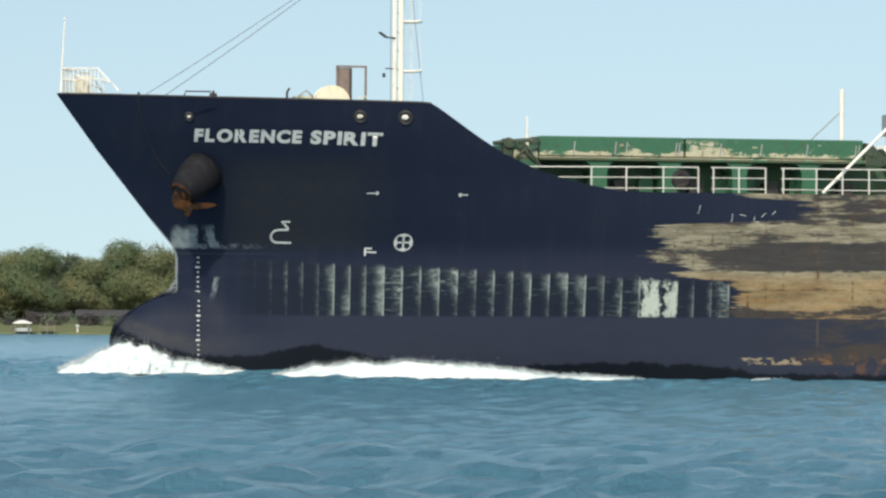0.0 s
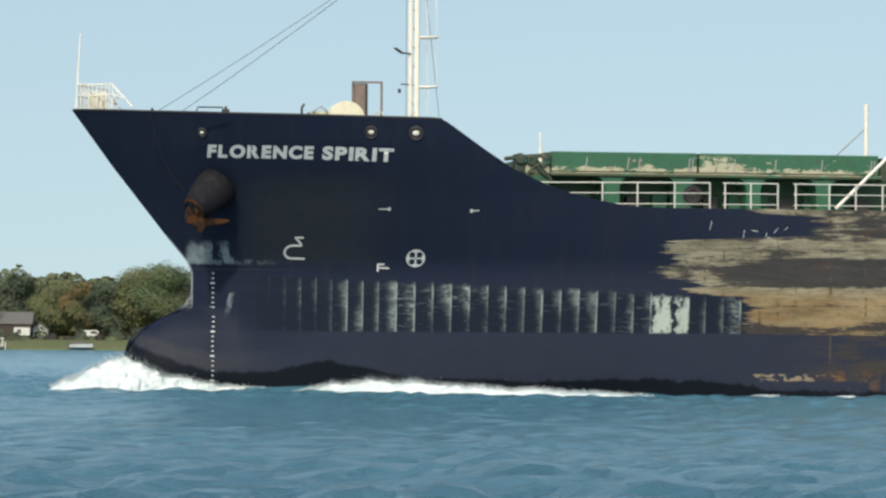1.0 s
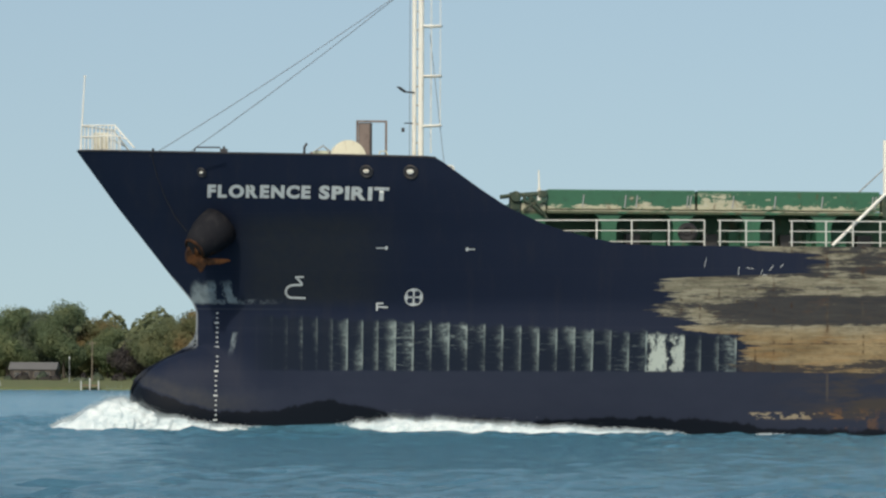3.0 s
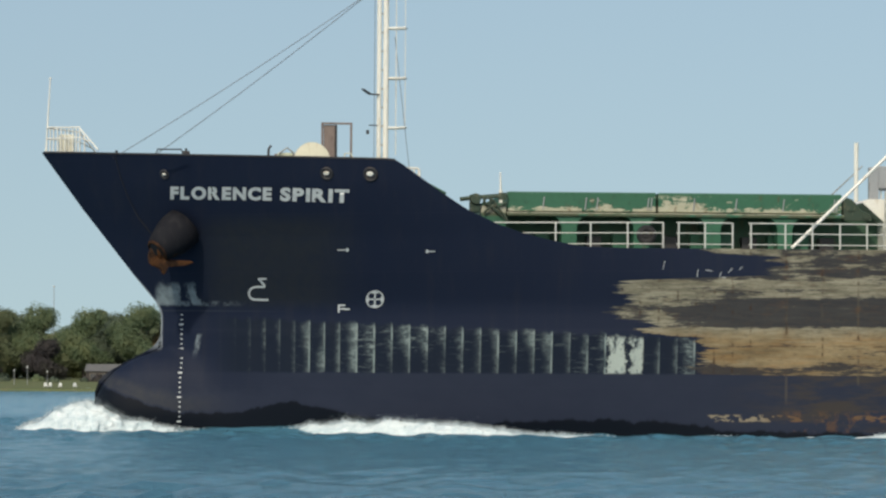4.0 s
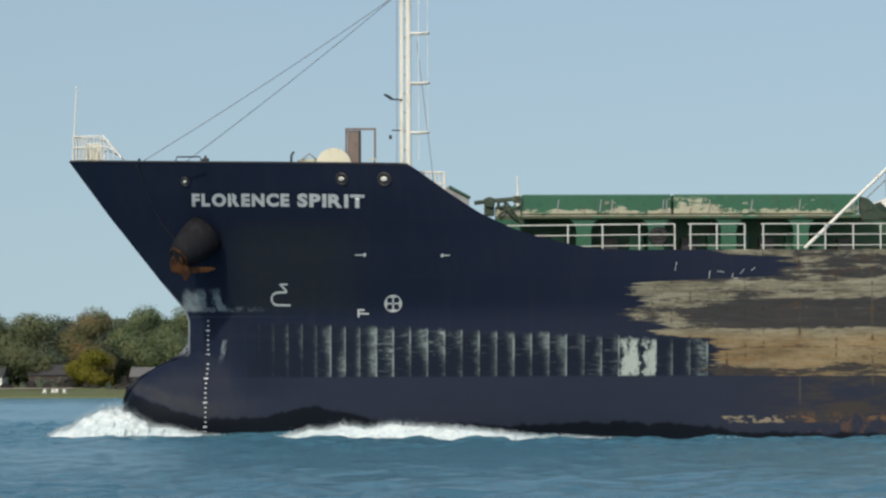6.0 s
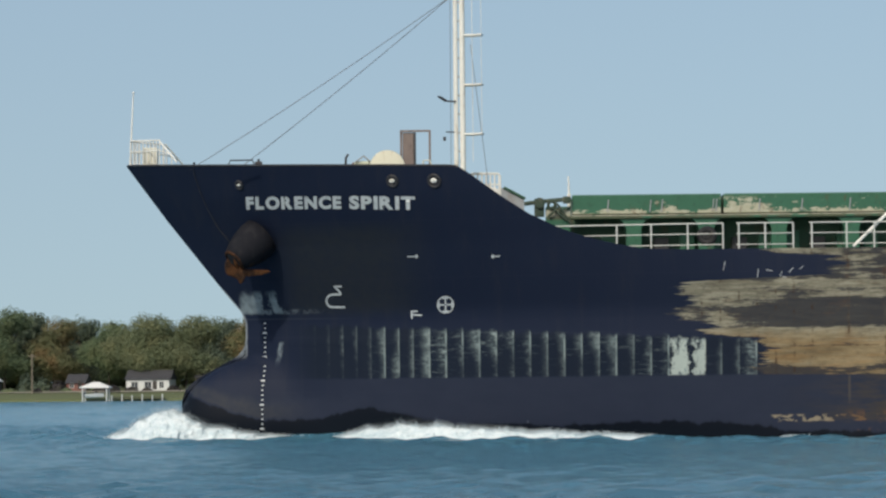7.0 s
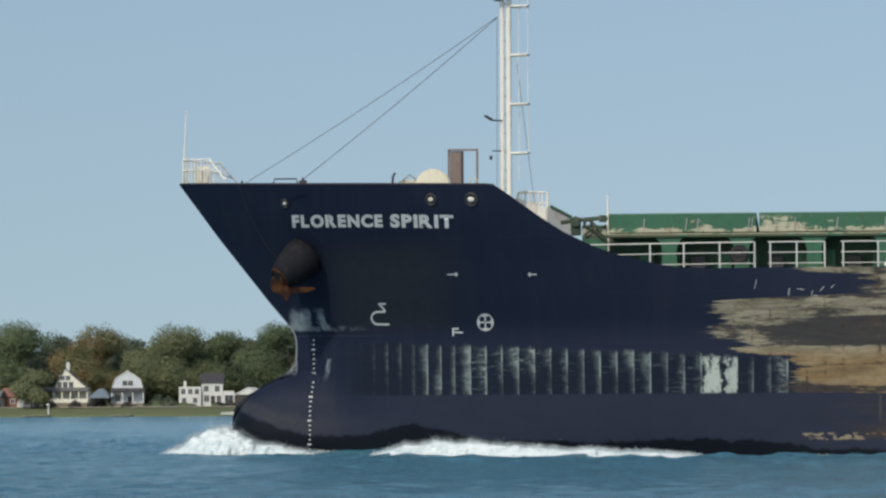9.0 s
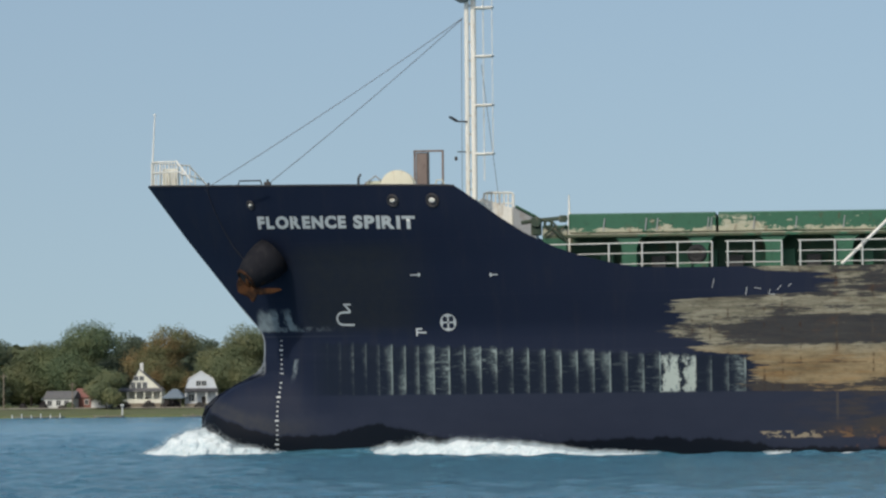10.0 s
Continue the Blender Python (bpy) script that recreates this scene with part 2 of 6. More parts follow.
    # plates worn to bare steel in lengthwise strakes, with dark paint left between
    strake = g.ramp(g.mul(g.add(Z, g.mul(g.sub(g.noise(0.5, 3, sx=0.5), 0.5), 0.45)), 1 / 8),
                    [(2.45 / 8, 0.62), (2.80 / 8, 0.50), (3.0 / 8, 0.17), (4.0 / 8, 0.10), (4.28 / 8, 0.20), (4.50 / 8, 0.62), (4.8 / 8, 0.72), (5.25 / 8, 0.70), (5.55 / 8, 0.40), (5.75 / 8, 0.22), (6.15 / 8, 0.24), (6.34 / 8, 0.62),
                     (6.9 / 8, 0.58), (7.05 / 8, 0.42), (7.3 / 8, 0.45)])
    soot = g.add(g.mul(g.sub(g.noise(1.0, 9, 0.76, sx=0.24, sz=3.8, shift=11.0), 0.5), 4.4), g.mul(g.sub(g.noise(1.6, 9, 0.74, sx=0.5, sz=1.9, shift=91.0), 0.5), 3.0))
    midway = g.mul(g.step(Z, 4.35, 4.6), g.step(Z, 5.7, 5.4))
    soot = g.add(soot, g.mul(midway, g.step(g.add(X, g.mul(rag, 0.8)), 24.0, 28.5, -0.55, 0.35)))
    blotch = g.mul(g.sub(g.noise(0.55, 5, 0.6, sx=0.7, sz=2.2, shift=311.0), 0.5), 1.6)
    soot = g.add(g.add(soot, blotch), g.mul(g.sub(strake, 0.42), 2.1))
    flake = g.step(g.noise(2.6, 9, 0.76, sx=0.22, sz=5.0, shift=181.0), 0.56, 0.70)
    dark_left = g.mix(g.mul(flake, 0.70), g.mix(g.noise(1.2, 6, 0.7, sx=0.3, sz=3.0, shift=271.0), (0.017, 0.021, 0.032), (0.038, 0.039, 0.043)), (0.088, 0.084, 0.074))
    bare = g.mix(g.mul(g.step(soot, -0.20, 0.30), 0.92), bare, dark_left)
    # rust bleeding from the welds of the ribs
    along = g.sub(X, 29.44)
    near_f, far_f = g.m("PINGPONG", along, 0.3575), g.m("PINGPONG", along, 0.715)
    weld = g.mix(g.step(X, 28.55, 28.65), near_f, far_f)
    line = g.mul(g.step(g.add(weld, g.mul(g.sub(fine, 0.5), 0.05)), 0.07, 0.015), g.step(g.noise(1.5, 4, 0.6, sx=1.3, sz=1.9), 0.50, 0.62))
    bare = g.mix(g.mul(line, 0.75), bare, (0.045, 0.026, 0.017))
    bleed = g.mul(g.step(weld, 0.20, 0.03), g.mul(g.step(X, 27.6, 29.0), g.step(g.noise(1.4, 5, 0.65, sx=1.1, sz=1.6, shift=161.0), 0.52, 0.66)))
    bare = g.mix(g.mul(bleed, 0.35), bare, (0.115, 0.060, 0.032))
    hline = g.mul(g.step(g.m("ABSOLUTE", g.sub(Z, g.add(3.62, g.mul(g.sub(fine, 0.5), 0.06)))), 0.045, 0.01), g.step(g.noise(1.4, 3, sz=0.2), 0.48, 0.58))
    bare = g.mix(g.mul(hline, 0.55), bare, (0.06, 0.03, 0.02))
    red = g.mul(g.step(g.noise(1.4, 9, 0.75, sx=0.4, sz=2.4, shift=21.0), 0.56, 0.70), 0.45)
    bare = g.mix(red, bare, (0.120, 0.062, 0.032))
    speck = g.step(g.noise(6.0, 8, 0.75, sx=0.6, sz=1.4, shift=71.0), 0.50, 0.62)
    bare = g.mix(g.mul(speck, 0.30), bare, (0.07, 0.055, 0.042))
    base = g.mix(rust_on, base, bare)
    # stained plating below, and a row of scuffs near the water
    stain = g.mul(g.mul(g.step(X, 26.5, 31.0), g.step(Z, 2.75, 2.3)), g.step(g.noise(0.9, 6, 0.65, sx=0.4, sz=2.4, shift=5.0), 0.42, 0.62))
    base = g.mix(g.mul(stain, 0.8), base, (0.050, 0.043, 0.036))
    drip = g.mul(g.step(weld, 0.07, 0.02), g.mul(g.mul(g.step(X, 28.8, 29.2), g.step(Z, 1.2, 1.7)), g.step(g.noise(1.3, 3, sx=0.8, sz=0.3, shift=201.0), 0.50, 0.58)))
    base = g.mix(g.mul(drip, 0.45), base, (0.10, 0.085, 0.065))
    scuff = g.mul(g.mul(g.step(Z, 0.60, 0.68), g.step(Z, 0.96, 0.86)), g.mul(g.step(X, 26.3, 26.5), g.step(g.noise(2.4, 5, 0.6, sx=0.8, sz=1.7, shift=2.0), 0.5, 0.57)))
    base = g.mix(g.mul(scuff, 0.85), base, g.mix(g.step(X, 28.3, 29.4), (0.28, 0.24, 0.17), (0.14, 0.085, 0.048)))
    scuff2 = g.mul(g.mul(g.step(Z, 0.15, 0.3), g.step(Z, 1.15, 0.95)), g.mul(g.step(X, 28.8, 30.0), g.step(g.noise(2.0, 5, 0.65, sx=1.2, sz=0.6, shift=9.0), 0.52, 0.62)))
    base = g.mix(g.mul(scuff2, 0.45), base, (0.14, 0.075, 0.036))
    # wet, weed-dark strip along the water
    edge = g.ramp(g.mul(X, 1 / 40), [(2.2 / 40, 0.55), (3.6 / 40, 0.36), (5.9 / 40, 0.20), (8.0 / 40, 0.22), (10.2 / 40, 0.34), (11.6 / 40, 0.27), (13.2 / 40, 0.18), (18 / 40, 0.13), (20 / 40, 0.17), (22 / 40, 0.17), (25 / 40, 0.16), (27 / 40, 0.08), (30 / 40, 0.06)])
    edge = g.add(g.mul(edge, 4.0), g.mul(g.sub(g.noise(1.3, 8, 0.7, sz=0.5), 0.5), 0.7))
    over = g.sub(Z, edge)
    dusty = g.mul(g.mul(g.step(over, 0.0, 0.10), g.step(over, 0.85, 0.40)), g.step(X, 8.5, 5.0))
    base = g.mix(g.mul(dusty, g.step(fine, 0.3, 0.7, 0.35, 0.75)), base, (0.042, 0.046, 0.053))
    wet = g.step(g.sub(edge, Z), -0.04, 0.10)
    base = g.mix(wet, base, (0.0055, 0.0080, 0.0135))
    rough = g.mix(wet, g.mix(g.m("MAXIMUM", rust_on, white), (0.62, 0.62, 0.62), (0.85, 0.85, 0.85)), (0.32, 0.32, 0.32))
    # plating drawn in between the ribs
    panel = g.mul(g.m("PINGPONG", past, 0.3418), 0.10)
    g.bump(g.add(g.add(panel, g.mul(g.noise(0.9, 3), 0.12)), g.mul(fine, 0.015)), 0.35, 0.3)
    return g.done(base, rough, 0.0, 0.13)


def coaming_paint():
    """Green deck paint, peeled to pale primer along its lower edge."""
    g = Nodes("green_deck_paint")
    c = g.mix(g.noise(0.7, 5), (0.020, 0.095, 0.055), (0.034, 0.135, 0.082))
    c = g.mix(g.mul(g.step(g.noise(4, 5, 0.6), 0.5, 0.7), 0.4), c, (0.015, 0.055, 0.036))
    peel = g.add(g.noise(1.3, 8, 0.74, sx=0.8, sz=1.6), g.step(g.z, 9.35, 8.98, 0.0, 0.17))
    peel = g.add(peel, g.mul(g.mul(g.step(g.x, 24.3, 24.9), g.step(g.x, 27.4, 26.0)), 0.10))
    peel = g.mul(g.step(peel, 0.60, 0.65), g.mul(g.step(g.z, 8.86, 8.92), g.step(g.z, 9.72, 9.5)))
    c = g.mix(g.mul(peel, 0.92), c, g.mix(g.noise(6, 4), (0.34, 0.32, 0.22), (0.50, 0.50, 0.42)))
    rust = g.mul(g.step(g.noise(2.0, 6, 0.7, sz=0.5, shift=4.0), 0.58, 0.68), 0.55)
    c = g.mix(rust, c, (0.10, 0.050, 0.022))
    rim = g.mul(g.step(g.m("ABSOLUTE", g.sub(g.z, 8.84)), 0.10, 0.03), g.step(g.noise(1.6, 4), 0.38, 0.52))
    c = g.mix(g.mul(rim, 0.7), c, (0.09, 0.075, 0.045))
    g.bump(g.noise(8, 4), 0.2, 0.02)
    return g.done(c, 0.55, 0.0, 0.4)


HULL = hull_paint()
GREEN = coaming_paint()
WHITE = plain("white_marine_paint", (0.74, 0.74, 0.69), (0.80, 0.80, 0.76), 0.45, 1.2, (0.40, 0.30, 0.18), 0.45)
CREAM = plain("cream_paint", (0.62, 0.60, 0.48), (0.70, 0.68, 0.56), 0.5, 2.0, (0.28, 0.17, 0.08), 0.35)
LETTER = plain("lettering_white", (0.46, 0.51, 0.53), (0.60, 0.64, 0.65), 0.5, 3.0, (0.25, 0.27, 0.32), 0.6)
RAILING = plain("rail_white_paint", (0.50, 0.52, 0.50), (0.60, 0.61, 0.58), 0.5, 1.4, (0.30, 0.22, 0.14), 0.5)
GEAR = plain("rusty_green_gear", (0.018, 0.050, 0.036), (0.050, 0.062, 0.044), 0.8, 3.0, (0.20, 0.19, 0.13), 0.5)
RUSTY = plain("rusty_steel", (0.085, 0.034, 0.015), (0.20, 0.085, 0.032), 0.85, 2.5, (0.06, 0.028, 0.016), 0.6)
BROWN = plain("brown_weathered_steel", (0.15, 0.115, 0.105), (0.24, 0.195, 0.18), 0.75, 2.0, (0.05, 0.03, 0.025), 0.5)
DARKSTEEL = plain("dark_steel", (0.020, 0.021, 0.026), (0.038, 0.038, 0.043), 0.55, 3.0, (0.09, 0.045, 0.02), 0.4)


def bolster_paint():
    """Dull dark paint, scuffed and rust-stained towards the anchor's mouth."""
    g = Nodes("bolster_dark_paint")
    c = g.mix(g.noise(1.4, 5), (0.0095, 0.0105, 0.0155), (0.0165, 0.0175, 0.0220))
    c = g.mix(g.mul(g.step(g.noise(4.0, 6, 0.7, sz=0.5), 0.48, 0.66), 0.5), c, (0.030, 0.030, 0.033))
    c = g.mix(g.mul(g.step(g.noise(2.2, 6, 0.7, sz=0.4, shift=9.0), 0.54, 0.68), g.step(g.z, 8.3, 7.5, 0.1, 0.7)), c, (0.075, 0.034, 0.016))
    g.bump(g.noise(6, 5), 0.3, 0.02)
    return g.done(c, 0.8, 0.0, 0.10)


def anchor_paint():
    g = Nodes("rusty_anchor")
    c = g.mix(g.step(g.noise(2.4, 6, 0.65), 0.36, 0.62), (0.022, 0.013, 0.010), (0.085, 0.038, 0.017))
    c = g.mix(g.mul(g.step(g.noise(5.0, 6, 0.7, shift=4.0), 0.54, 0.70), 0.6), c, (0.17, 0.085, 0.036))
    c = g.mix(g.mul(g.step(g.noise(1.7, 5, 0.65, shift=8.0), 0.52, 0.66), 0.7), c, (0.028, 0.020, 0.018))
    g.bump(g.noise(9, 5), 0.4, 0.02)
    return g.done(c, 0.9, 0.0, 0.15)


BOLSTER = bolster_paint()
ANCHOR = anchor_paint()
GREYSTEEL = plain("grey_steel", (0.26, 0.28, 0.30), (0.34, 0.36, 0.38), 0.5, 1.5, (0.16, 0.10, 0.06), 0.4)
DECK = plain("green_deck", (0.03, 0.085, 0.055), (0.045, 0.11, 0.07), 0.7, 0.8, (0.12, 0.06, 0.03), 0.5)
ROPE = plain("wire_rope", (0.12, 0.13, 0.16), (0.17, 0.18, 0.21), 0.6, 5.0)
RUBBER = plain("rubber", (0.014, 0.014, 0.016), (0.03, 0.03, 0.032), 0.8, 6.0)


# ---------------------------------------------------------------- mesh helpers
def link(name, bm, material, parent=None, label="", smooth=False):
    me = bpy.data.meshes.new(name)
    bm.normal_update()
    bm.to_mesh(me)
    bm.free()
    me.materials.append(material)
    if smooth:
        me.polygons.foreach_set("use_smooth", [True] * len(me.polygons))
    ob = new(name, me)
    if parent:
        ob.parent = parent
    if label:
        ob["label"] = label
    return ob


def part(name, bm, material, parent, label="", smooth=False):
    return link(name, bm, material, parent, label, smooth)


def shared(name, me, parent, m=None):
    """One more object on a mesh that is there already."""
    ob = new(name, me)
    ob.parent = parent
    if m is not None:
        ob.matrix_basis = m
    return ob


def box(bm, x0, x1, y0, y1, z0, z1, bevel=0.0):
    made = bmesh.ops.create_cube(bm, size=1.0)["verts"]
    bmesh.ops.scale(bm, vec=(x1 - x0, y1 - y0, z1 - z0), verts=made)
    bmesh.ops.translate(bm, vec=((x0 + x1) / 2, (y0 + y1) / 2, (z0 + z1) / 2), verts=made)
    if bevel:
        edges = list({e for v in made for e in v.link_edges})
        bmesh.ops.bevel(bm, geom=edges, offset=bevel, segments=2, affect="EDGES", profile=0.6)
    return bm


def tube(bm, p, q, r, n=8, r2=None):
    p, q = Vector(p), Vector(q)
    d = q - p
    made = bmesh.ops.create_cone(bm, cap_ends=True, segments=n, radius1=r, radius2=r if r2 is None else r2, depth=d.length)["verts"]
    m = Matrix.Translation((p + q) / 2) @ d.to_track_quat("Z", "Y").to_matrix().to_4x4()
    bmesh.ops.transform(bm, matrix=m, verts=made)
    return bm


def path(bm, pts, r, n=8):
    """One unbroken tube through the points."""
    pts = [Vector(p) for p in pts]
    side, rings = None, []
    for i, p in enumerate(pts):
        d = (pts[min(i + 1, len(pts) - 1)] - pts[max(i - 1, 0)]).normalized()
        side = d.orthogonal().normalized() if side is None else (side - d * side.dot(d)).normalized()
        up = d.cross(side)
        rings.append([bm.verts.new(p + r * (math.cos(2 * math.pi * k / n) * side + math.sin(2 * math.pi * k / n) * up)) for k in range(n)])
    for a, b in zip(rings[:-1], rings[1:]):
        for k in range(n):
            bm.faces.new((a[k], a[(k + 1) % n], b[(k + 1) % n], b[k]))
    bm.faces.new(list(reversed(rings[0]))), bm.faces.new(rings[-1])
    return bm


def turned(bm, profile, n=24, m=None):
    """A body of revolution round z from (radius, height) pairs."""
    rings = []
    for r, z in profile:
        rings.append([bm.verts.new((r * math.cos(2 * math.pi * i / n), r * math.sin(2 * math.pi * i / n), z)) for i in range(n)])
    for a, b in zip(rings[:-1], rings[1:]):
        for i in range(n):
            bm.faces.new((a[i], a[(i + 1) % n], b[(i + 1) % n], b[i]))
    bm.faces.new(list(reversed(rings[0])))
    bm.faces.new(rings[-1])
    if m is not None:
        bmesh.ops.transform(bm, matrix=m, verts=[v for ring in rings for v in ring])
    return bm


def ring(bm, centre, axis, R, r, n=24, k=8):
    m = Matrix.Translation(centre) @ Vector(axis).to_track_quat("Z", "Y").to_matrix().to_4x4()
    rows = []
    for i in range(n):
        a = 2 * math.pi * i / n
        rows.append([bm.verts.new(m @ Vector(((R + r * math.cos(2 * math.pi * j / k)) * math.cos(a), (R + r * math.cos(2 * math.pi * j / k)) * math.sin(a), r * math.sin(2 * math.pi * j / k)))) for j in range(k)])
    for i in range(n):
        a, b = rows[i], rows[(i + 1) % n]
        for j in range(k):
            bm.faces.new((a[j], b[j], b[(j + 1) % k], a[(j + 1) % k]))
    return bm


def plate(bm, outline, y0, y1):
    """An outline in x and z, drawn out from y0 to y1."""
    a = [bm.verts.new((x, y0, z)) for x, z in outline]
    b = [bm.verts.new((x, y1, z)) for x, z in outline]
    bm.faces.new(a)
    bm.faces.new(list(reversed(b)))
    for i in range(len(a)):
        j = (i + 1) % len(a)
        bm.faces.new((a[j], a[i], b[i], b[j]))
    bmesh.ops.recalc_face_normals(bm, faces=bm.faces)
    return bm


# ================================================================ THE SHIP
# Ship space: x runs aft from the stem head, y across (near side is -y), z up from the water.
SHIP_START, SHIP_SPEED, SHIP_LINE, SHIP_CRAB = -2.798, 4.605, 166.594, 6.261
HALF_BEAM, SHIP_LENGTH = 10.6, 134.0
ship = tagged(new("cargo_ship"), "navy-blue cargo ship with scraped rusty side under way", "ship")


def curve(v, pts):
    return float(np.interp(v, [p[0] for p in pts], [p[1] for p in pts]))


STEM = [(-2.2, 4.4), (-1.2, 3.2), (-0.2, 2.62), (0.6, 2.38), (1.2, 2.28), (1.68, 2.30), (2.15, 2.46), (2.5, 2.86), (2.98, 3.70), (3.3, 4.32), (3.52, 4.66),
        (3.8, 4.90), (4.16, 5.0), (4.87, 5.0), (5.2, 4.90), (5.45, 4.74), (6.27, 4.05), (9.2, 1.74), (11.57, 0.0), (13, -0.9)]
SHEER = [(0, 11.55), (3, 11.38), (6.1, 11.24), (10.4, 11.08), (14.05, 10.95), (14.35, 10.78), (14.74, 10.50), (15.8, 9.73), (16.9, 9.0), (18.2, 8.37), (19.2, 8.02), (20.25, 7.75), (21.4, 7.52), (23.0, 7.45), (200, 7.45)]


def stem_at(z): return curve(z, STEM)
def sheer_at(x): return curve(x, SHEER)


def half_breadth(x, z):
    xs = stem_at(z) if z > 4.0 else 5.0
    bulb = 0.0
    if z < 4.0:
        u = max(0.0, 1 - ((6.2 - x) / 3.92) ** 2) if x < 6.2 else 1.0
        rz = 2.55 * math.sqrt(u)
        if rz > 1e-4 and abs(z - 0.95) < rz:
            bulb = 1.55 * math.sqrt(u) * math.sqrt(1 - ((z - 0.95) / rz) ** 2)
    s = min(1.0, max(0.0, (x - xs) / 22.0))
    power = curve(z, [(4.5, 1.0), (6.0, 0.98), (8.0, 0.93), (10.0, 0.84), (12.0, 0.80)])
    side = HALF_BEAM * (1 - (1 - s ** power) ** 1.5)
    if z < 4.0:
        # finer water lines further down
        side *= curve(z, [(-2.2, 0.86), (1.0, 0.94), (4.0, 1.0)]) if x < 20 else curve(x, [(20, curve(z, [(-2.2, 0.86), (1.0, 0.94), (4.0, 1.0)])), (30, 1.0)])
    run = 1.0
    if x > 112:
        run = math.sqrt(max(0.0, 1 - ((x - 112) / 24.0) ** 2 * 0.8))
    k = 6.0
    return max((side ** k + bulb ** k) ** (1 / k), 0.0) * run


def hull_skin(x, z):
    """The near side's surface point at (x, z)."""
    return Vector((x, -half_breadth(x, z), z))


def hull_normal(x, z):
    e = 0.05
    a = hull_skin(x + e, z) - hull_skin(x - e, z)
    b = hull_skin(x, z + e) - hull_skin(x, z - e)
    n = a.cross(b).normalized()
    return n if n.y < 0 else -n


def hull_mesh():
    us = [((i / 150) ** 1.7) * 9.0 for i in range(150)] + [9.0 + i * 0.16 for i in range(1, 170)] + [36.2 + i * 2.0 for i in range(1, 50)]
    rows, zb = 92, -2.2
    near = []
    for j in range(rows + 1):
        v = j / rows
        line = []
        for u in us:
            x, z = u, 5.0
            for _ in range(12):
                z = zb + v * (sheer_at(x) - zb)
                x = stem_at(z) * max(0.0, 1 - u / 36.0) + u
            line.append((x, half_breadth(x, z), z))
        near.append(line)
    n = len(us)
    verts = [(x, -b, z) for line in near for x, b, z in line] + [(x, b, z) for line in near for x, b, z in line]
    off = (rows + 1) * n
    faces = []
    for j in range(rows):
        for i in range(n - 1):
            a = j * n + i
            faces.append((a, a + 1, a + n + 1, a + n))
            faces.append((off + a, off + a + n, off + a + n + 1, off + a + 1))
        faces.append((j * n + n - 1, off + j * n + n - 1, off + (j + 1) * n + n - 1, (j + 1) * n + n - 1))
    me = bpy.data.meshes.new("hull")
    me.from_pydata(verts, [], faces)
    bm = bmesh.new()
    bm.from_mesh(me)
    bmesh.ops.remove_doubles(bm, verts=bm.verts, dist=0.004)
    bmesh.ops.recalc_face_normals(bm, faces=bm.faces)
    bpy.data.meshes.remove(me)
    return bm


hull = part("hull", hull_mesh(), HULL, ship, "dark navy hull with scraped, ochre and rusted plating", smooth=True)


def deck_mesh(x0, x1, z, step=0.7, inset=0.05, thick=0.06):
    bm = bmesh.new()
    n = int((x1 - x0) / step)
    rows = []
    for i in range(n + 1):
        x = x0 + (x1 - x0) * i / n
        b = max(0.02, half_breadth(x, z) - inset)
        rows.append([bm.verts.new(p) for p in ((x, -b, z), (x, b, z), (x, b, z - thick), (x, -b, z - thick))])
    for a, b in zip(rows[:-1], rows[1:]):
        for k in range(4):
            bm.faces.new((a[k], b[k], b[(k + 1) % 4], a[(k + 1) % 4]))
    bm.faces.new(rows[0]), bm.faces.new(list(reversed(rows[-1])))
    bmesh.ops.recalc_face_normals(bm, faces=bm.faces)
    return bm


FC_Z, DECK_Z = 10.55, 7.42
part("forecastle_deck", deck_mesh(1.0, 14.6, FC_Z), DECK, ship)
part("main_deck", deck_mesh(14.6, SHIP_LENGTH - 3, DECK_Z, 1.5), DECK, ship)
bm = bmesh.new()
bq = [(half_breadth(14.6, DECK_Z) - 0.25, DECK_Z), (half_breadth(14.6, FC_Z) - 0.25, FC_Z - 0.07)]
wall_v = [bm.verts.new((x, s * b, z)) for x in (14.55, 14.7) for s, (b, z) in ((-1, bq[0]), (1, bq[0]), (1, bq[1]), (-1, bq[1]))]
for q in ((0, 1, 2, 3), (7, 6, 5, 4), (0, 4, 5, 1), (1, 5, 6, 2), (2, 6, 7, 3), (3, 7, 4, 0)):
    bm.faces.new([wall_v[i] for i in q])
part("forecastle_bulkhead", bm, WHITE, ship, "white end wall of the forecastle")

# rubbed rail along the head of the bulwark
bm = bmesh.new()
xs = [0.1 + 0.35 * i for i in range(41)]
path(bm, [hull_skin(x, sheer_at(x)) + Vector((0, 0.03, 0.0)) for x in xs], 0.045, 6)
part("bulwark_rail", bm, DARKSTEEL, ship)
bm = bmesh.new()
path(bm, [Vector((x, half_breadth(x, sheer_at(x)) - 0.03, sheer_at(x))) for x in xs], 0.045, 6)
part("bulwark_rail", bm, DARKSTEEL, ship)


# ---- name on the bow, letter by letter
def glyph(ch, height, heavy):
    cu = bpy.data.curves.new("glyph", "FONT")
    cu.body, cu.size, cu.offset, cu.resolution_u = ch, (height - 2 * heavy) / 0.70, heavy, 4
    ob = new("glyph", cu)
    me = bpy.data.meshes.new_from_object(ob.evaluated_get(bpy.context.evaluated_depsgraph_get()))
    bpy.data.objects.remove(ob)
    bpy.data.curves.remove(cu)
    return me


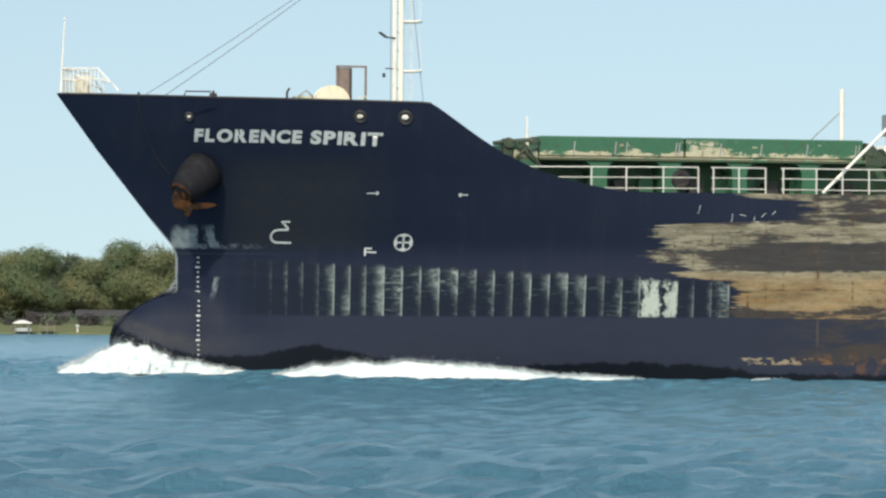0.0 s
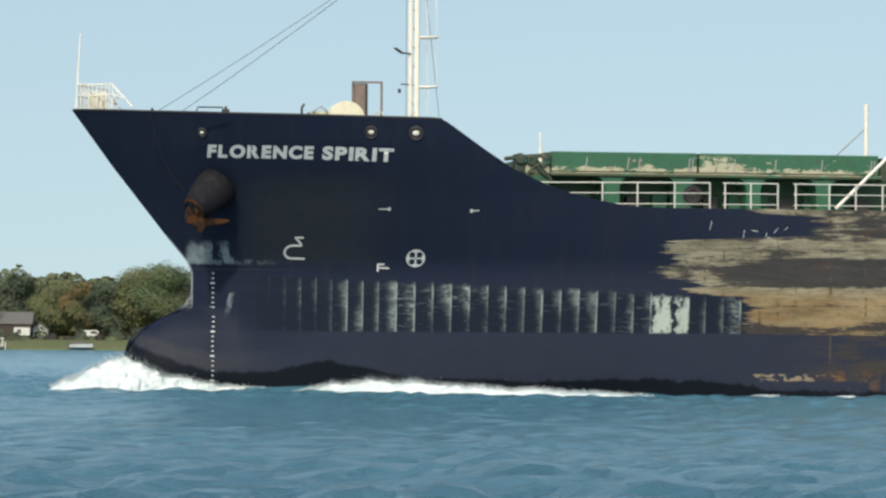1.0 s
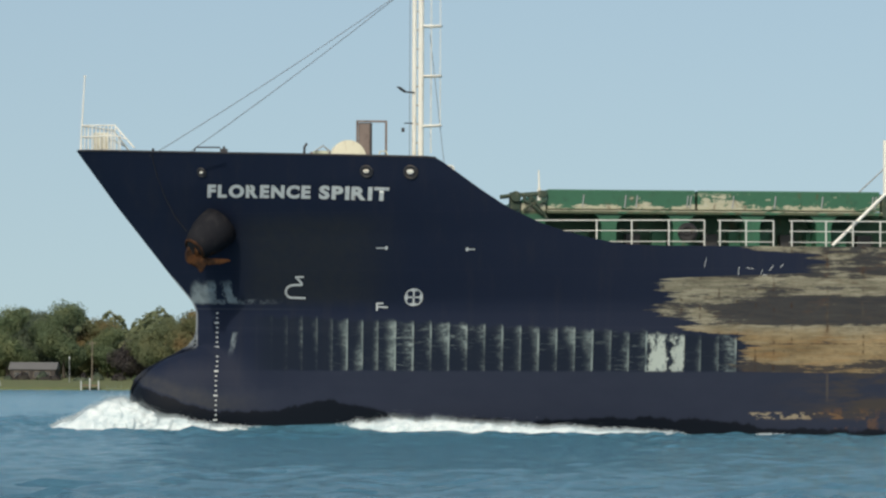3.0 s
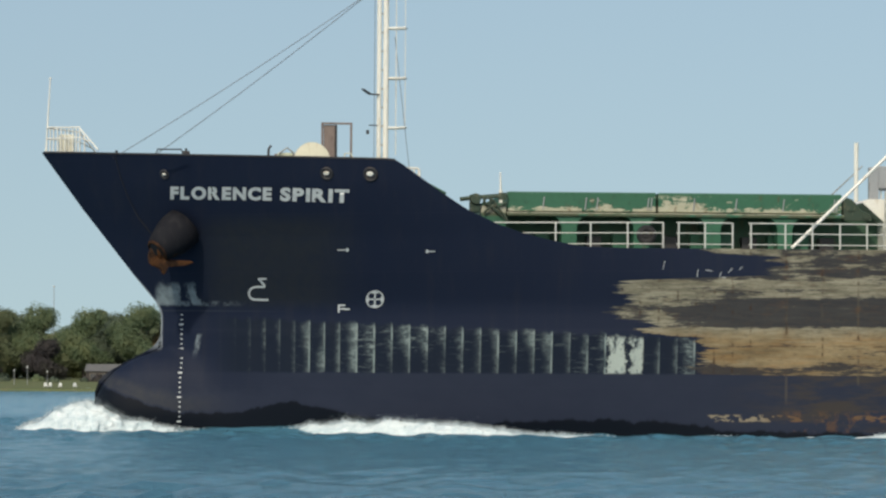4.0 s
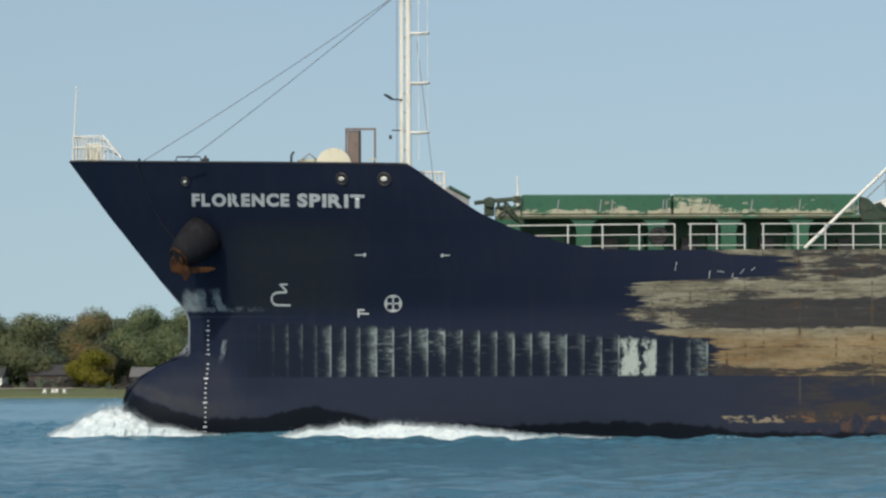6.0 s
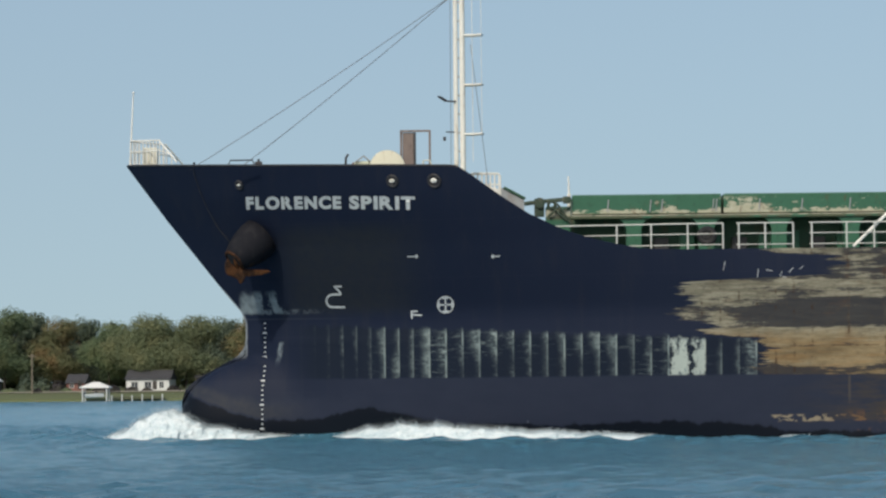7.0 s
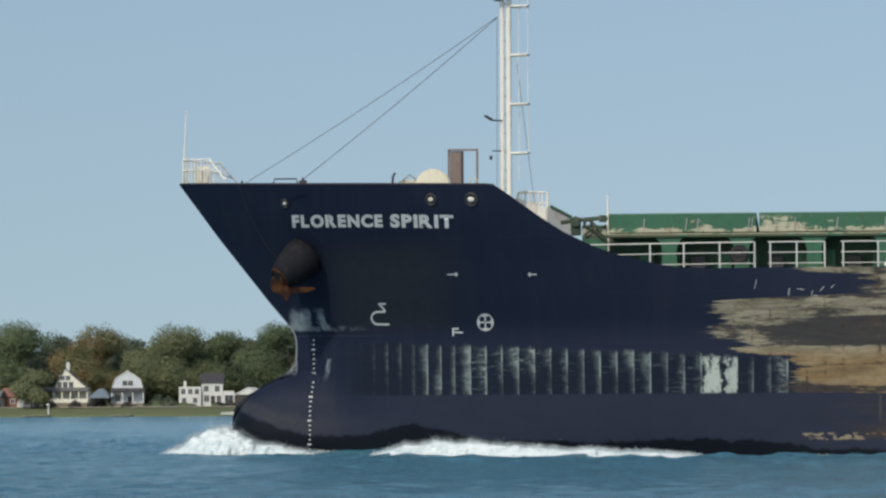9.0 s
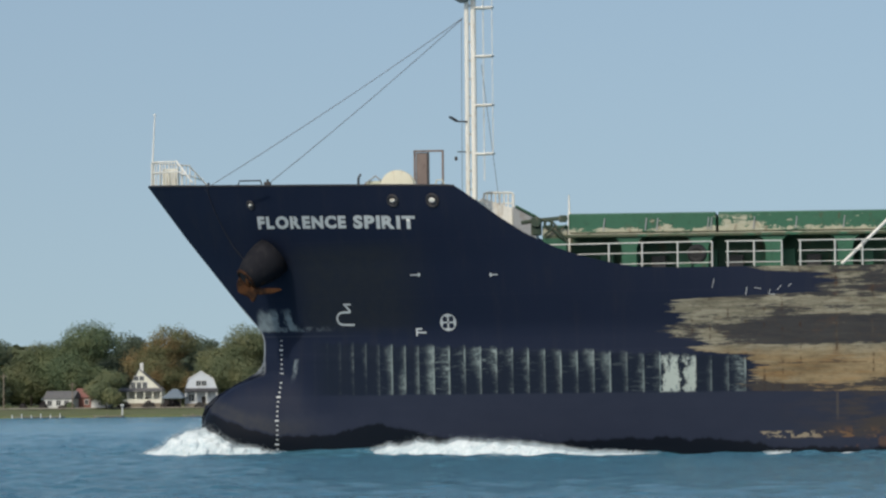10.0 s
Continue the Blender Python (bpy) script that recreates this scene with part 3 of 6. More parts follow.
def wrapped(me, x0, z0, sx=1.0, lift=0.012, slope=0.0, lean=0.0):
    """Lays a flat glyph on the hull's near side, its lower left corner at (x0, z0)."""
    bm = bmesh.new()
    bm.from_mesh(me)
    bmesh.ops.triangulate(bm, faces=bm.faces)
    for _ in range(2):
        long = [e for e in bm.edges if e.calc_length() > 0.16]
        if long:
            bmesh.ops.subdivide_edges(bm, edges=long, cuts=1)
            bmesh.ops.triangulate(bm, faces=bm.faces)
    for v in bm.verts:
        x, z = x0 + v.co.x * sx + lean * v.co.y, z0 + v.co.y
        z += slope * (x - x0)
        v.co = hull_skin(x, z) + hull_normal(x, z) * lift
    bmesh.ops.recalc_face_normals(bm, faces=bm.faces)
    if bm.faces and sum(f.normal.y for f in bm.faces) > 0:
        bmesh.ops.reverse_faces(bm, faces=bm.faces)
    return bm


def lettering(word, x0, x1, z0, slope, height):
    glyphs = [glyph(c, height, 0.034) for c in word]
    spans = []
    for me in glyphs:
        q = [v.co.x for v in me.vertices]
        spans.append((min(q), max(q)))
    gap = 0.070
    total = sum(b - a for a, b in spans) + gap * (len(word) - 1)
    k = (x1 - x0 - gap * (len(word) - 1)) / (total - gap * (len(word) - 1))
    x = x0
    for me, (a, b) in zip(glyphs, spans):
        part("letter", wrapped(me, x - a * k, z0 + slope * (x - x0), k, slope=slope), LETTER, ship, "white block letter of the ship's name")
        x += (b - a) * k + gap
        bpy.data.meshes.remove(me)


lettering("FLORENCE", 5.30, 9.33, 9.55, -0.030, 0.52)
lettering("SPIRIT", 9.66, 12.36, 9.41, -0.044, 0.54)


# ---- painted signs on the bow
def painted(bm_flat, name, label=""):
    """A flat drawing in (x, z), at its place, laid on the hull."""
    for v in bm_flat.verts:
        x, z = v.co.x, v.co.y
        v.co = hull_skin(x, z) + hull_normal(x, z) * 0.012
    bmesh.ops.recalc_face_normals(bm_flat, faces=bm_flat.faces)
    return part(name, bm_flat, LETTER, ship, label)


def stroke(bm, pts, w):
    for (x0, z0), (x1, z1) in zip(pts[:-1], pts[1:]):
        d = Vector((x1 - x0, z1 - z0))
        n = Vector((-d.y, d.x)).normalized() * w / 2
        e = d.normalized() * w * 0.35
        bm.faces.new([bm.verts.new((p.x, p.y, 0)) for p in (Vector((x0, z0)) - e + n, Vector((x0, z0)) - e - n, Vector((x1, z1)) + e - n, Vector((x1, z1)) + e + n)])


def arc(cx, cz, r, a0, a1, n=16):
    return [(cx + r * math.cos(radians(a0 + (a1 - a0) * i / n)), cz + r * math.sin(radians(a0 + (a1 - a0) * i / n))) for i in range(n + 1)]


bm = bmesh.new()
stroke(bm, arc(13.52, 5.46, 0.33, 0, 360, 28), 0.048)
for a in (0, 90, 180, 270):
    c, s = math.cos(radians(a)), math.sin(radians(a))
    stroke(bm, [(13.52 + 0.05 * c, 5.46 + 0.05 * s), (13.52 + 0.29 * c, 5.46 + 0.29 * s)], 0.06)
    stroke(bm, [(13.52 + 0.26 * c - 0.10 * s, 5.46 + 0.26 * s + 0.10 * c), (13.52 + 0.26 * c + 0.10 * s, 5.46 + 0.26 * s - 0.10 * c)], 0.06)
painted(bm, "bow_thruster_sign", "white ring with a four-bladed cross")
bm = bmesh.new()
stroke(bm, [(8.92, 6.30), (9.20, 6.30)], 0.07)
stroke(bm, [(8.92, 6.30), (9.14, 6.06), (9.16, 5.98)], 0.08)
stroke(bm, [(9.14, 5.98), (8.86, 5.98)] + arc(8.80, 5.72, 0.25, 90, 270, 10) + [(9.30, 5.45)], 0.085)
painted(bm, "bulbous_bow_sign", "white outline sign for a bulbous bow")
for x0, x1, z in ((12.0, 12.42, 7.42), (15.42, 15.75, 7.34)):
    bm = bmesh.new()
    stroke(bm, [(x0, z), (x1, z)], 0.045)
    stroke(bm, [(x1 - 0.05 if x0 < 13 else x0 + 0.05, z - 0.05), (x1 - 0.05 if x0 < 13 else x0 + 0.05, z + 0.05)], 0.07)
    painted(bm, "tug_mark")
bm = bmesh.new()
stroke(bm, [(12.12, 4.95), (12.12, 5.22), (12.34, 5.22)], 0.07)
stroke(bm, [(12.16, 5.08), (12.52, 5.06)], 0.06)
painted(bm, "tug_mark")

# worn remains of figures high on the side
for a, b in (((24.55, 6.62), (24.62, 6.95)), ((25.88, 6.32), (25.92, 6.62)), ((26.22, 6.60), (26.48, 6.56)), ((26.78, 6.35), (26.84, 6.52)), ((27.12, 6.50), (27.28, 6.68)), ((27.55, 6.62), (27.68, 6.74)), ((26.86, 6.33), (27.02, 6.32))):
    bm = bmesh.new()
    stroke(bm, [a, b], 0.02)
    painted(bm, "worn_figure")

# draught marks down the stem: unreadable figures as small plates
for i in range(25):
    z = 4.86 - 0.2 * i
    big = i % 5 == 2
    bm = bmesh.new()
    x = 5.865 if z > 3.0 else 5.865 - 0.085 * min(1.0, (3.0 - z) / 0.9)
    w = 0.125 if big else 0.048
    stroke(bm, [(x - w * 0.7, z), (x + w * 0.3, z)], 0.066 if big else 0.05)
    painted(bm, "draught_mark")

# ---- fairleads in the bulwark
for x, z, r in ((5.05, 10.50, 0.11), (11.46, 10.42, 0.17), (13.16, 10.37, 0.20)):
    p, n = hull_skin(x, z), hull_normal(x, z)
    bm = bmesh.new()
    ring(bm, p + n * 0.01, n, r + 0.06, 0.05)
    f = part("fairlead", bm, DARKSTEEL, ship, "round steel fairlead with a pale roller", smooth=True)
    bm = bmesh.new()
    m = Matrix.Translation(p + n * 0.03) @ n.to_track_quat("Z", "Y").to_matrix().to_4x4()
    turned(bm, [(r + 0.05, -0.25), (r + 0.03, -0.02), (r - 0.01, 0.0), (r - 0.06, -0.03), (r - 0.12, -0.035)], 20, m)
    part("throat", bm, DARKSTEEL, f, "dark worn throat", smooth=True)
    bm = bmesh.new()
    turned(bm, [(r * 0.50, -0.04), (r * 0.74, -0.01), (r * 0.62, 0.03), (0.02, 0.045)], 20, Matrix.Translation((-r * 0.08, r * 0.10, 0)) @ Matrix.Diagonal((1.0, 0.68, 1.0, 1.0)))
    bm.transform(m)
    part("roller", bm, WHITE, f, "pale roller catching the light")

# ---- anchor bolster and anchor
def bolster():
    """A blunt cone standing out of the flare, wide above and cut off towards the stem."""
    bm = bmesh.new()
    top, low = hull_skin(5.86, 8.42), Vector((4.78, -3.50, 7.40))
    n = 28
    rows = []
    for k, (f, R) in enumerate(((0.0, 0.84), (0.25, 0.86), (0.5, 0.80), (0.75, 0.68), (0.93, 0.56), (1.0, 0.46))):
        c = top.lerp(low, f)
        ax = (low - top).normalized()
        q = ax.to_track_quat("Z", "Y").to_matrix()
        rows.append([bm.verts.new(c + q @ Vector((R * math.cos(2 * math.pi * i / n), R * math.sin(2 * math.pi * i / n), 0))) for i in range(n)])
    for a, b in zip(rows[:-1], rows[1:]):
        for i in range(n):
            bm.faces.new((a[i], a[(i + 1) % n], b[(i + 1) % n], b[i]))
    bm.faces.new(rows[-1]), bm.faces.new(list(reversed(rows[0])))
    bmesh.ops.recalc_face_normals(bm, faces=bm.faces)
    return bm


part("anchor_bolster", bolster(), BOLSTER, ship, "dark conical anchor bolster", smooth=True)
mouth_axis = (Vector((4.78, -3.50, 7.40)) - hull_skin(5.86, 8.42)).normalized()
bm = bmesh.new()
ring(bm, Vector((4.79, -3.49, 7.41)), mouth_axis, 0.44, 0.075, 26, 8)
part("bolster_lip", bm, ANCHOR, ship, "rust-stained rim of the anchor bolster", smooth=True)
bm = bmesh.new()
turned(bm, [(0.40, 0.0), (0.30, 0.015), (0.02, 0.02)], 20, Matrix.Translation(Vector((4.78, -3.50, 7.40)) + mouth_axis * 0.006) @ mouth_axis.to_track_quat("Z", "Y").to_matrix().to_4x4())
part("hawse_opening", bm, RUBBER, ship, "dark opening of the hawse pipe")
anchor = new("anchor")
anchor.parent = ship
anchor["label"] = "rust-red stockless anchor housed in its bolster"


def forged(outline, y0, y1, bevel, turn):
    """A thick forged plate, drawn in x and z round its own origin."""
    bm = bmesh.new()
    plate(bm, outline, y0, y1)
    bmesh.ops.bevel(bm, geom=bm.edges[:], offset=bevel, segments=2, affect="EDGES")
    bm.transform(turn)
    return bm


seat_m = Matrix.Translation((4.98, -3.42, 6.92)) @ Euler((radians(14), 0, radians(10))).to_matrix().to_4x4()
bm = bmesh.new()
tube(bm, (-0.22, -0.02, 0.95), (-0.06, -0.04, 0.10), 0.085, 10, 0.13)
ring(bm, (-0.23, -0.02, 0.92), (0, 1, 0), 0.11, 0.045, 18, 8)
bm.transform(seat_m)
part("shank", bm, ANCHOR, anchor, "orange-rusted shank with a shackle", smooth=True)
part("crown", forged([(-0.42, 0.02), (-0.30, 0.24), (0.10, 0.22), (0.34, 0.06), (0.24, -0.20), (0.12, -0.46), (0.04, -0.48), (-0.08, -0.22), (-0.34, -0.16)], -0.20, 0.20, 0.05, seat_m), ANCHOR, anchor)
part("fluke", forged([(0.10, 0.14), (0.50, 0.12), (1.26, 0.08), (1.30, 0.02), (0.90, -0.10), (0.30, -0.16)], -0.13, 0.10, 0.035, seat_m), ANCHOR, anchor)
part("fluke", forged([(-0.14, -0.10), (-0.40, -0.14), (-0.58, 0.02), (-0.60, 0.36), (-0.48, 0.62), (-0.36, 0.42), (-0.22, 0.16)], -0.16, 0.08, 0.035, seat_m), ANCHOR, anchor)


# chafed run of rope from the rail down towards the bolster
bm = bmesh.new()
path(bm, [hull_skin(x, z) + hull_normal(x, z) * 0.03 for x, z in ((3.08, 11.36), (3.12, 11.0), (3.30, 10.4), (3.62, 9.6), (4.05, 8.8), (4.55, 8.2))], 0.014, 6)
part("hanging_rope", bm, DARKSTEEL, ship)


# ---- bow pulpit and jackstaff
pulpit = new("bow_pulpit")
pulpit.parent = ship
pulpit["label"] = "white tubular railing round the stem head"
bm = bmesh.new()
loop = [(2.35, 11.56), (1.55, 12.52), (0.25, 12.58)]
near = [Vector((x, -min(half_breadth(max(x, 0.3), 11.3), 1.5 * x + 0.25), z)) for x, z in loop]
far = [Vector((p.x, -p.y, p.z)) for p in near]
path(bm, near + list(reversed(far)), 0.035, 8)
path(bm, [Vector((2.05, near[0].y, 11.9)), Vector((1.55, near[1].y, 12.1)), Vector((0.25, near[2].y, 12.12)), Vector((0.25, far[2].y, 12.12)), Vector((1.55, far[1].y, 12.1)), Vector((2.05, far[0].y, 11.9))], 0.028, 8)
part("top_rail", bm, WHITE, pulpit)
for x in (0.22, 0.36, 0.5, 0.66, 0.82, 0.98, 1.14, 1.3, 1.44, 1.58, 1.78):
    for s in (-1, 1):
        bm = bmesh.new()
        y = s * min(half_breadth(max(x, 0.3), 11.3), 1.5 * x + 0.25)
        tube(bm, (x, y, 11.45), (x, y, 12.56 if x < 1.6 else 12.25), 0.024)
        part("post", bm, WHITE, pulpit)
bm = bmesh.new()
box(bm, 0.72, 1.36, -0.25, 0.25, 11.45, 12.30, 0.05)
part("roller_housing", bm, CREAM, pulpit, "cream-painted casing behind the rail")
jack = new("jackstaff")
jack.parent = ship
bm = bmesh.new()
tube(bm, (0.18, 0, 11.5), (0.34, 0, 14.6), 0.042, 8, 0.026)
part("staff", bm, WHITE, jack, "thin white pole")
bm = bmesh.new()
turned(bm, [(0.03, 0), (0.055, 0.03), (0.05, 0.08), (0.01, 0.1)], 10, Matrix.Translation((0.34, 0, 14.58)))
part("truck", bm, WHITE, jack)

# ---- roller and low fittings on the bulwark
for x in (3.1, 5.9):
    bm = bmesh.new()
    y = -half_breadth(x, 11.2) + 0.12
    box(bm, x - 0.15, x + 0.15, y - 0.06, y + 0.08, 11.20, 11.42, 0.03)
    tube(bm, (x, y, 11.36), (x, y, 11.52), 0.05)
    part("rail_roller", bm, DARKSTEEL, ship)
bm = bmesh.new()
path(bm, [(4.7, -4.9, 11.3), (4.75, -4.9, 11.46), (5.7, -5.3, 11.44), (5.75, -5.3, 11.28)], 0.03, 6)
part("hand_bar", bm, DARKSTEEL, ship)

# ---- mooring winch
winch = new("mooring_winch")
winch.parent = ship
winch["label"] = "cream mooring winch with a round drum guard"
bm = bmesh.new()
m = Matrix.Translation((11.1, -2.2, 11.22)) @ Euler((radians(90), 0, 0)).to_matrix().to_4x4()
turned(bm, [(0.2, -0.55), (0.72, -0.5), (0.74, -0.3), (0.70, -0.28), (0.70, 0.28), (0.74, 0.3), (0.72, 0.5), (0.2, 0.55)], 28, m)
part("drum", bm, CREAM, winch, smooth=False)
bm = bmesh.new()
box(bm, 9.7, 10.35, -1.9, -1.1, FC_Z, 11.55, 0.08)
part("motor", bm, plain("pale_green_paint", (0.42, 0.46, 0.36), (0.52, 0.55, 0.44), 0.5, 2.0, (0.2, 0.12, 0.06), 0.4), winch)
bm = bmesh.new()
tube(bm, (9.6, -1.5, 11.42), (11.5, -1.5, 11.42), 0.10)
box(bm, 10.2, 11.7, -2.0, -1.0, FC_Z, 10.78, 0.03)
part("bed", bm, BROWN, winch)
bm = bmesh.new()
path(bm, [(9.3, -1.7, FC_Z), (9.35, -1.7, 11.7), (9.45, -1.7, 11.85)], 0.05, 8)
part("brake_lever", bm, DARKSTEEL, winch)
bm = bmesh.new()
path(bm, [(9.75, -1.95, 11.5), (10.1, -1.98, 11.75), (10.4, -1.95, 11.5)], 0.035, 6)
part("guard_bar", bm, GREYSTEEL, winch)

# ---- hatchway frame with a weathered brown door
hatchway = new("deck_hatchway")
hatchway.parent = ship
hatchway["label"] = "rusty deck hatchway with a brown door"
bm = bmesh.new()
for x in (11.62, 12.82):
    box(bm, x - 0.045, x + 0.045, -0.6, -0.5, FC_Z, 12.88, 0.01)
box(bm, 11.58, 12.86, -0.6, -0.5, 12.82, 12.90, 0.01)
part("frame", bm, BROWN, hatchway)
bm = bmesh.new()
box(bm, 11.68, 12.14, -0.53, -0.45, FC_Z, 12.80, 0.015)
part("door_leaf", bm, BROWN, hatchway, "brown sheet-steel leaf")
bm = bmesh.new()
box(bm, 12.14, 12.24, -0.56, -0.46, FC_Z, 12.80, 0.01)
part("door_edge", bm, DARKSTEEL, hatchway)
bm = bmesh.new()
path(bm, [(12.5, -0.7, 11.2), (12.55, -0.72, 11.6), (12.8, -0.72, 11.62), (12.9, -0.7, 11.4)], 0.03, 6)
part("handle_bar", bm, CREAM, hatchway)

# ---- foremast with ladder hoops, stays and fittings
mast = new("foremast")
mast.parent = ship
mast["label"] = "white twin-pole foremast with a caged ladder"
mast.location = (0.02, -1.05, -0.06)
bm = bmesh.new()
tube(bm, (13.92, 0, FC_Z), (13.92, 0, 20.2), 0.10, 14)
part("fore_pole", bm, WHITE, mast, smooth=False)
bm = bmesh.new()
tube(bm, (14.20, 0.0, FC_Z), (14.20, 0.0, 20.2), 0.12, 14)
part("after_pole", bm, WHITE, mast)
for i in range(12):
    bm = bmesh.new()
    z = 11.2 + i * 0.78
    box(bm, 13.92, 14.27, -0.05, 0.05, z, z + 0.07)
    part("spacer", bm, GREYSTEEL, mast)
for i, z in enumerate((12.72, 14.78, 16.86, 18.92)):
    bm = bmesh.new()
    path(bm, [(14.27, -0.22, z), (14.65, -0.30, z), (14.98, -0.22, z + 0.02), (15.05, 0.0, z + 0.02), (14.98, 0.22, z + 0.02), (14.65, 0.3, z), (14.27, 0.22, z)], 0.045, 8)
    part("ladder_hoop", bm, WHITE, mast)
for y in (-0.22, 0.22):
    bm = bmesh.new()
    tube(bm, (14.62, y, 11.6), (14.62, y, 20.0), 0.012, 6)
    part("ladder_stile", bm, WHITE, mast)
for i in range(28):
    bm = bmesh.new()
    tube(bm, (14.62, -0.22, 11.8 + 0.3 * i), (14.62, 0.22, 11.8 + 0.3 * i), 0.010, 5)
    part("rung", bm, WHITE, mast)
for y in (-0.2, 0.2):
    bm = bmesh.new()
    tube(bm, (15.0, y, 12.74), (15.0, y, 20.0), 0.009, 5)
    part("cage_bar", bm, WHITE, mast)
bm = bmesh.new()
path(bm, [(13.92, -0.1, 14.1), (13.62, -0.25, 14.10), (13.45, -0.3, 14.12), (13.18, -0.45, 14.30)], 0.035, 6)
tube(bm, (13.5, -0.3, 14.12), (13.25, -0.42, 14.27), 0.06, 8)
part("lamp_bracket", bm, DARKSTEEL, mast, "dark bracket with a small lamp")
bm = bmesh.new()
path(bm, [(13.92, -0.05, 12.82), (13.5, -0.2, 12.82)], 0.025, 6)
box(bm, 13.38, 13.5, -0.28, -0.16, 12.45, 12.62, 0.02)
part("bell", bm, DARKSTEEL, mast)
bm = bmesh.new()
turned(bm, [(0.10, 0.0), (0.75, 0.38), (0.80, 0.44), (0.80, 0.50), (0.05, 0.52)], 20, Matrix.Translation((13.75, -0.1, 19.15)))
part("crosstree", bm, GREYSTEEL, mast, "grey funnel-shaped lamp platform")
for a, b in (((13.72, 0.2, 18.52), (3.25, -2.30, 11.42)), ((13.72, 0.3, 18.52), (4.20, 3.95, 11.35))):
    bm = bmesh.new()
    pts = []
    for i in range(13):
        f = i / 12
        p = Vector(a).lerp(Vector(b), f)
        p.z -= 0.12 * 4 * f * (1 - f)
        pts.append(p)
    path(bm, pts, 0.016, 6)
    part("forestay", bm, ROPE, mast, "thin grey wire stay")
for a, b in (((13.72, -0.15, 18.5), (13.70, -0.35, FC_Z)), ((14.55, -0.2, 16.5), (15.25, 0.0, FC_Z))):
    bm = bmesh.new()
    tube(bm, a, b, 0.013, 5)
    part("halyard", bm, ROPE, mast)

# ---- railing and ventilator at the break of the forecastle
fcrail = new("forecastle_railing")
fcrail.parent = ship
fcrail["label"] = "white railing at the break of the forecastle"
for i in range(7):
    x = 14.62 + 0.18 * i
    bm = bmesh.new()
    tube(bm, (x, 0.3, 9.3), (x, 0.3, 11.06), 0.035)
    part("post", bm, WHITE, fcrail)
bm = bmesh.new()
box(bm, 14.6, 15.72, 0.33, 0.40, 9.2, 10.35, 0.01)
part("screen", bm, WHITE, fcrail)
bm = bmesh.new()
plate(bm, [(14.20, 10.30), (14.20, 10.74), (14.42, 10.86), (15.70, 10.42), (15.70, 9.60)], 0.22, 0.28)
part("slanting_screen", bm, WHITE, fcrail)
bm = bmesh.new()
path(bm, [(14.45, 0.3, 10.7), (14.50, 0.3, 11.06), (14.62, 0.3, 11.10), (15.66, 0.3, 11.08), (15.74, 0.3, 11.0), (15.76, 0.3, 9.6)], 0.05, 8)
part("hand_rail", bm, WHITE, fcrail)
for z in (11.06, 10.62, 10.2):
    bm = bmesh.new()
    tube(bm, (14.5, 0.3, z), (15.74, 0.3, z), 0.035)
    part("rail_bar", bm, WHITE, fcrail)
bm = bmesh.new()
plate(bm, [(15.78, DECK_Z), (15.78, 10.45), (16.0, 10.4), (16.75, 10.0), (16.75, DECK_Z)], -0.4, 1.0)
part("stair_house", bm, GREYSTEEL, ship, "grey casing with a sloping green top")
bm = bmesh.new()
path(bm, [(15.9, -0.45, 10.46), (16.8, -0.45, 9.98)], 0.06, 6)
part("casing_coping", bm, DECK, ship)

# ---- hatch machinery at the fore end of the coaming
gear = new("hatch_gear")
gear.parent = ship
gear["label"] = "rusty green hatch-opening gear"
bm = bmesh.new()
box(bm, 17.6, 18.6, -7.8, -7.0, DECK_Z, 9.30, 0.05)
part("pedestal", bm, GREEN, gear)
bm = bmesh.new()
ring(bm, (17.85, -7.9, 9.36), (0, 1, 0), 0.14, 0.06)
path(bm, [(17.85, -7.9, 9.3), (18.1, -7.9, 9.05), (18.45, -7.9, 8.75)], 0.06, 8)
path(bm, [(17.7, -7.9, 9.50), (18.65, -7.9, 9.56)], 0.05, 8)
path(bm, [(18.0, -7.9, 9.45), (18.3, -7.9, 9.15), (18.6, -7.9, 9.3)], 0.045, 8)
box(bm, 18.30, 18.60, -7.95, -7.75, 9.42, 9.70, 0.03)
part("lever_arm", bm, GEAR, gear)
bm = bmesh.new()
path(bm, [(16.75, -7.85, 9.42), (17.35, -7.85, 9.50), (18.62, -7.85, 9.60)], 0.085, 8)
box(bm, 17.15, 17.55, -7.95, -7.45, 8.9, 9.62, 0.05)
part("wheel_track", bm, GEAR, gear, "dark green hatch wheel track")
bm = bmesh.new()
turned(bm, [(0.05, -0.09), (0.20, -0.09), (0.22, -0.05), (0.22, 0.05), (0.20, 0.09), (0.05, 0.09)], 18, Matrix.Translation((17.36, -7.98, 9.44)) @ Euler((radians(90), 0, 0)).to_matrix().to_4x4())
part("track_wheel", bm, GEAR, gear)
bm = bmesh.new()
path(bm, [(17.7, -7.95, 8.9), (18.15, -7.95, 9.25), (18.5, -7.95, 8.8), (18.65, -7.95, 8.55)], 0.055, 8)
part("chain_arm", bm, GEAR, gear)

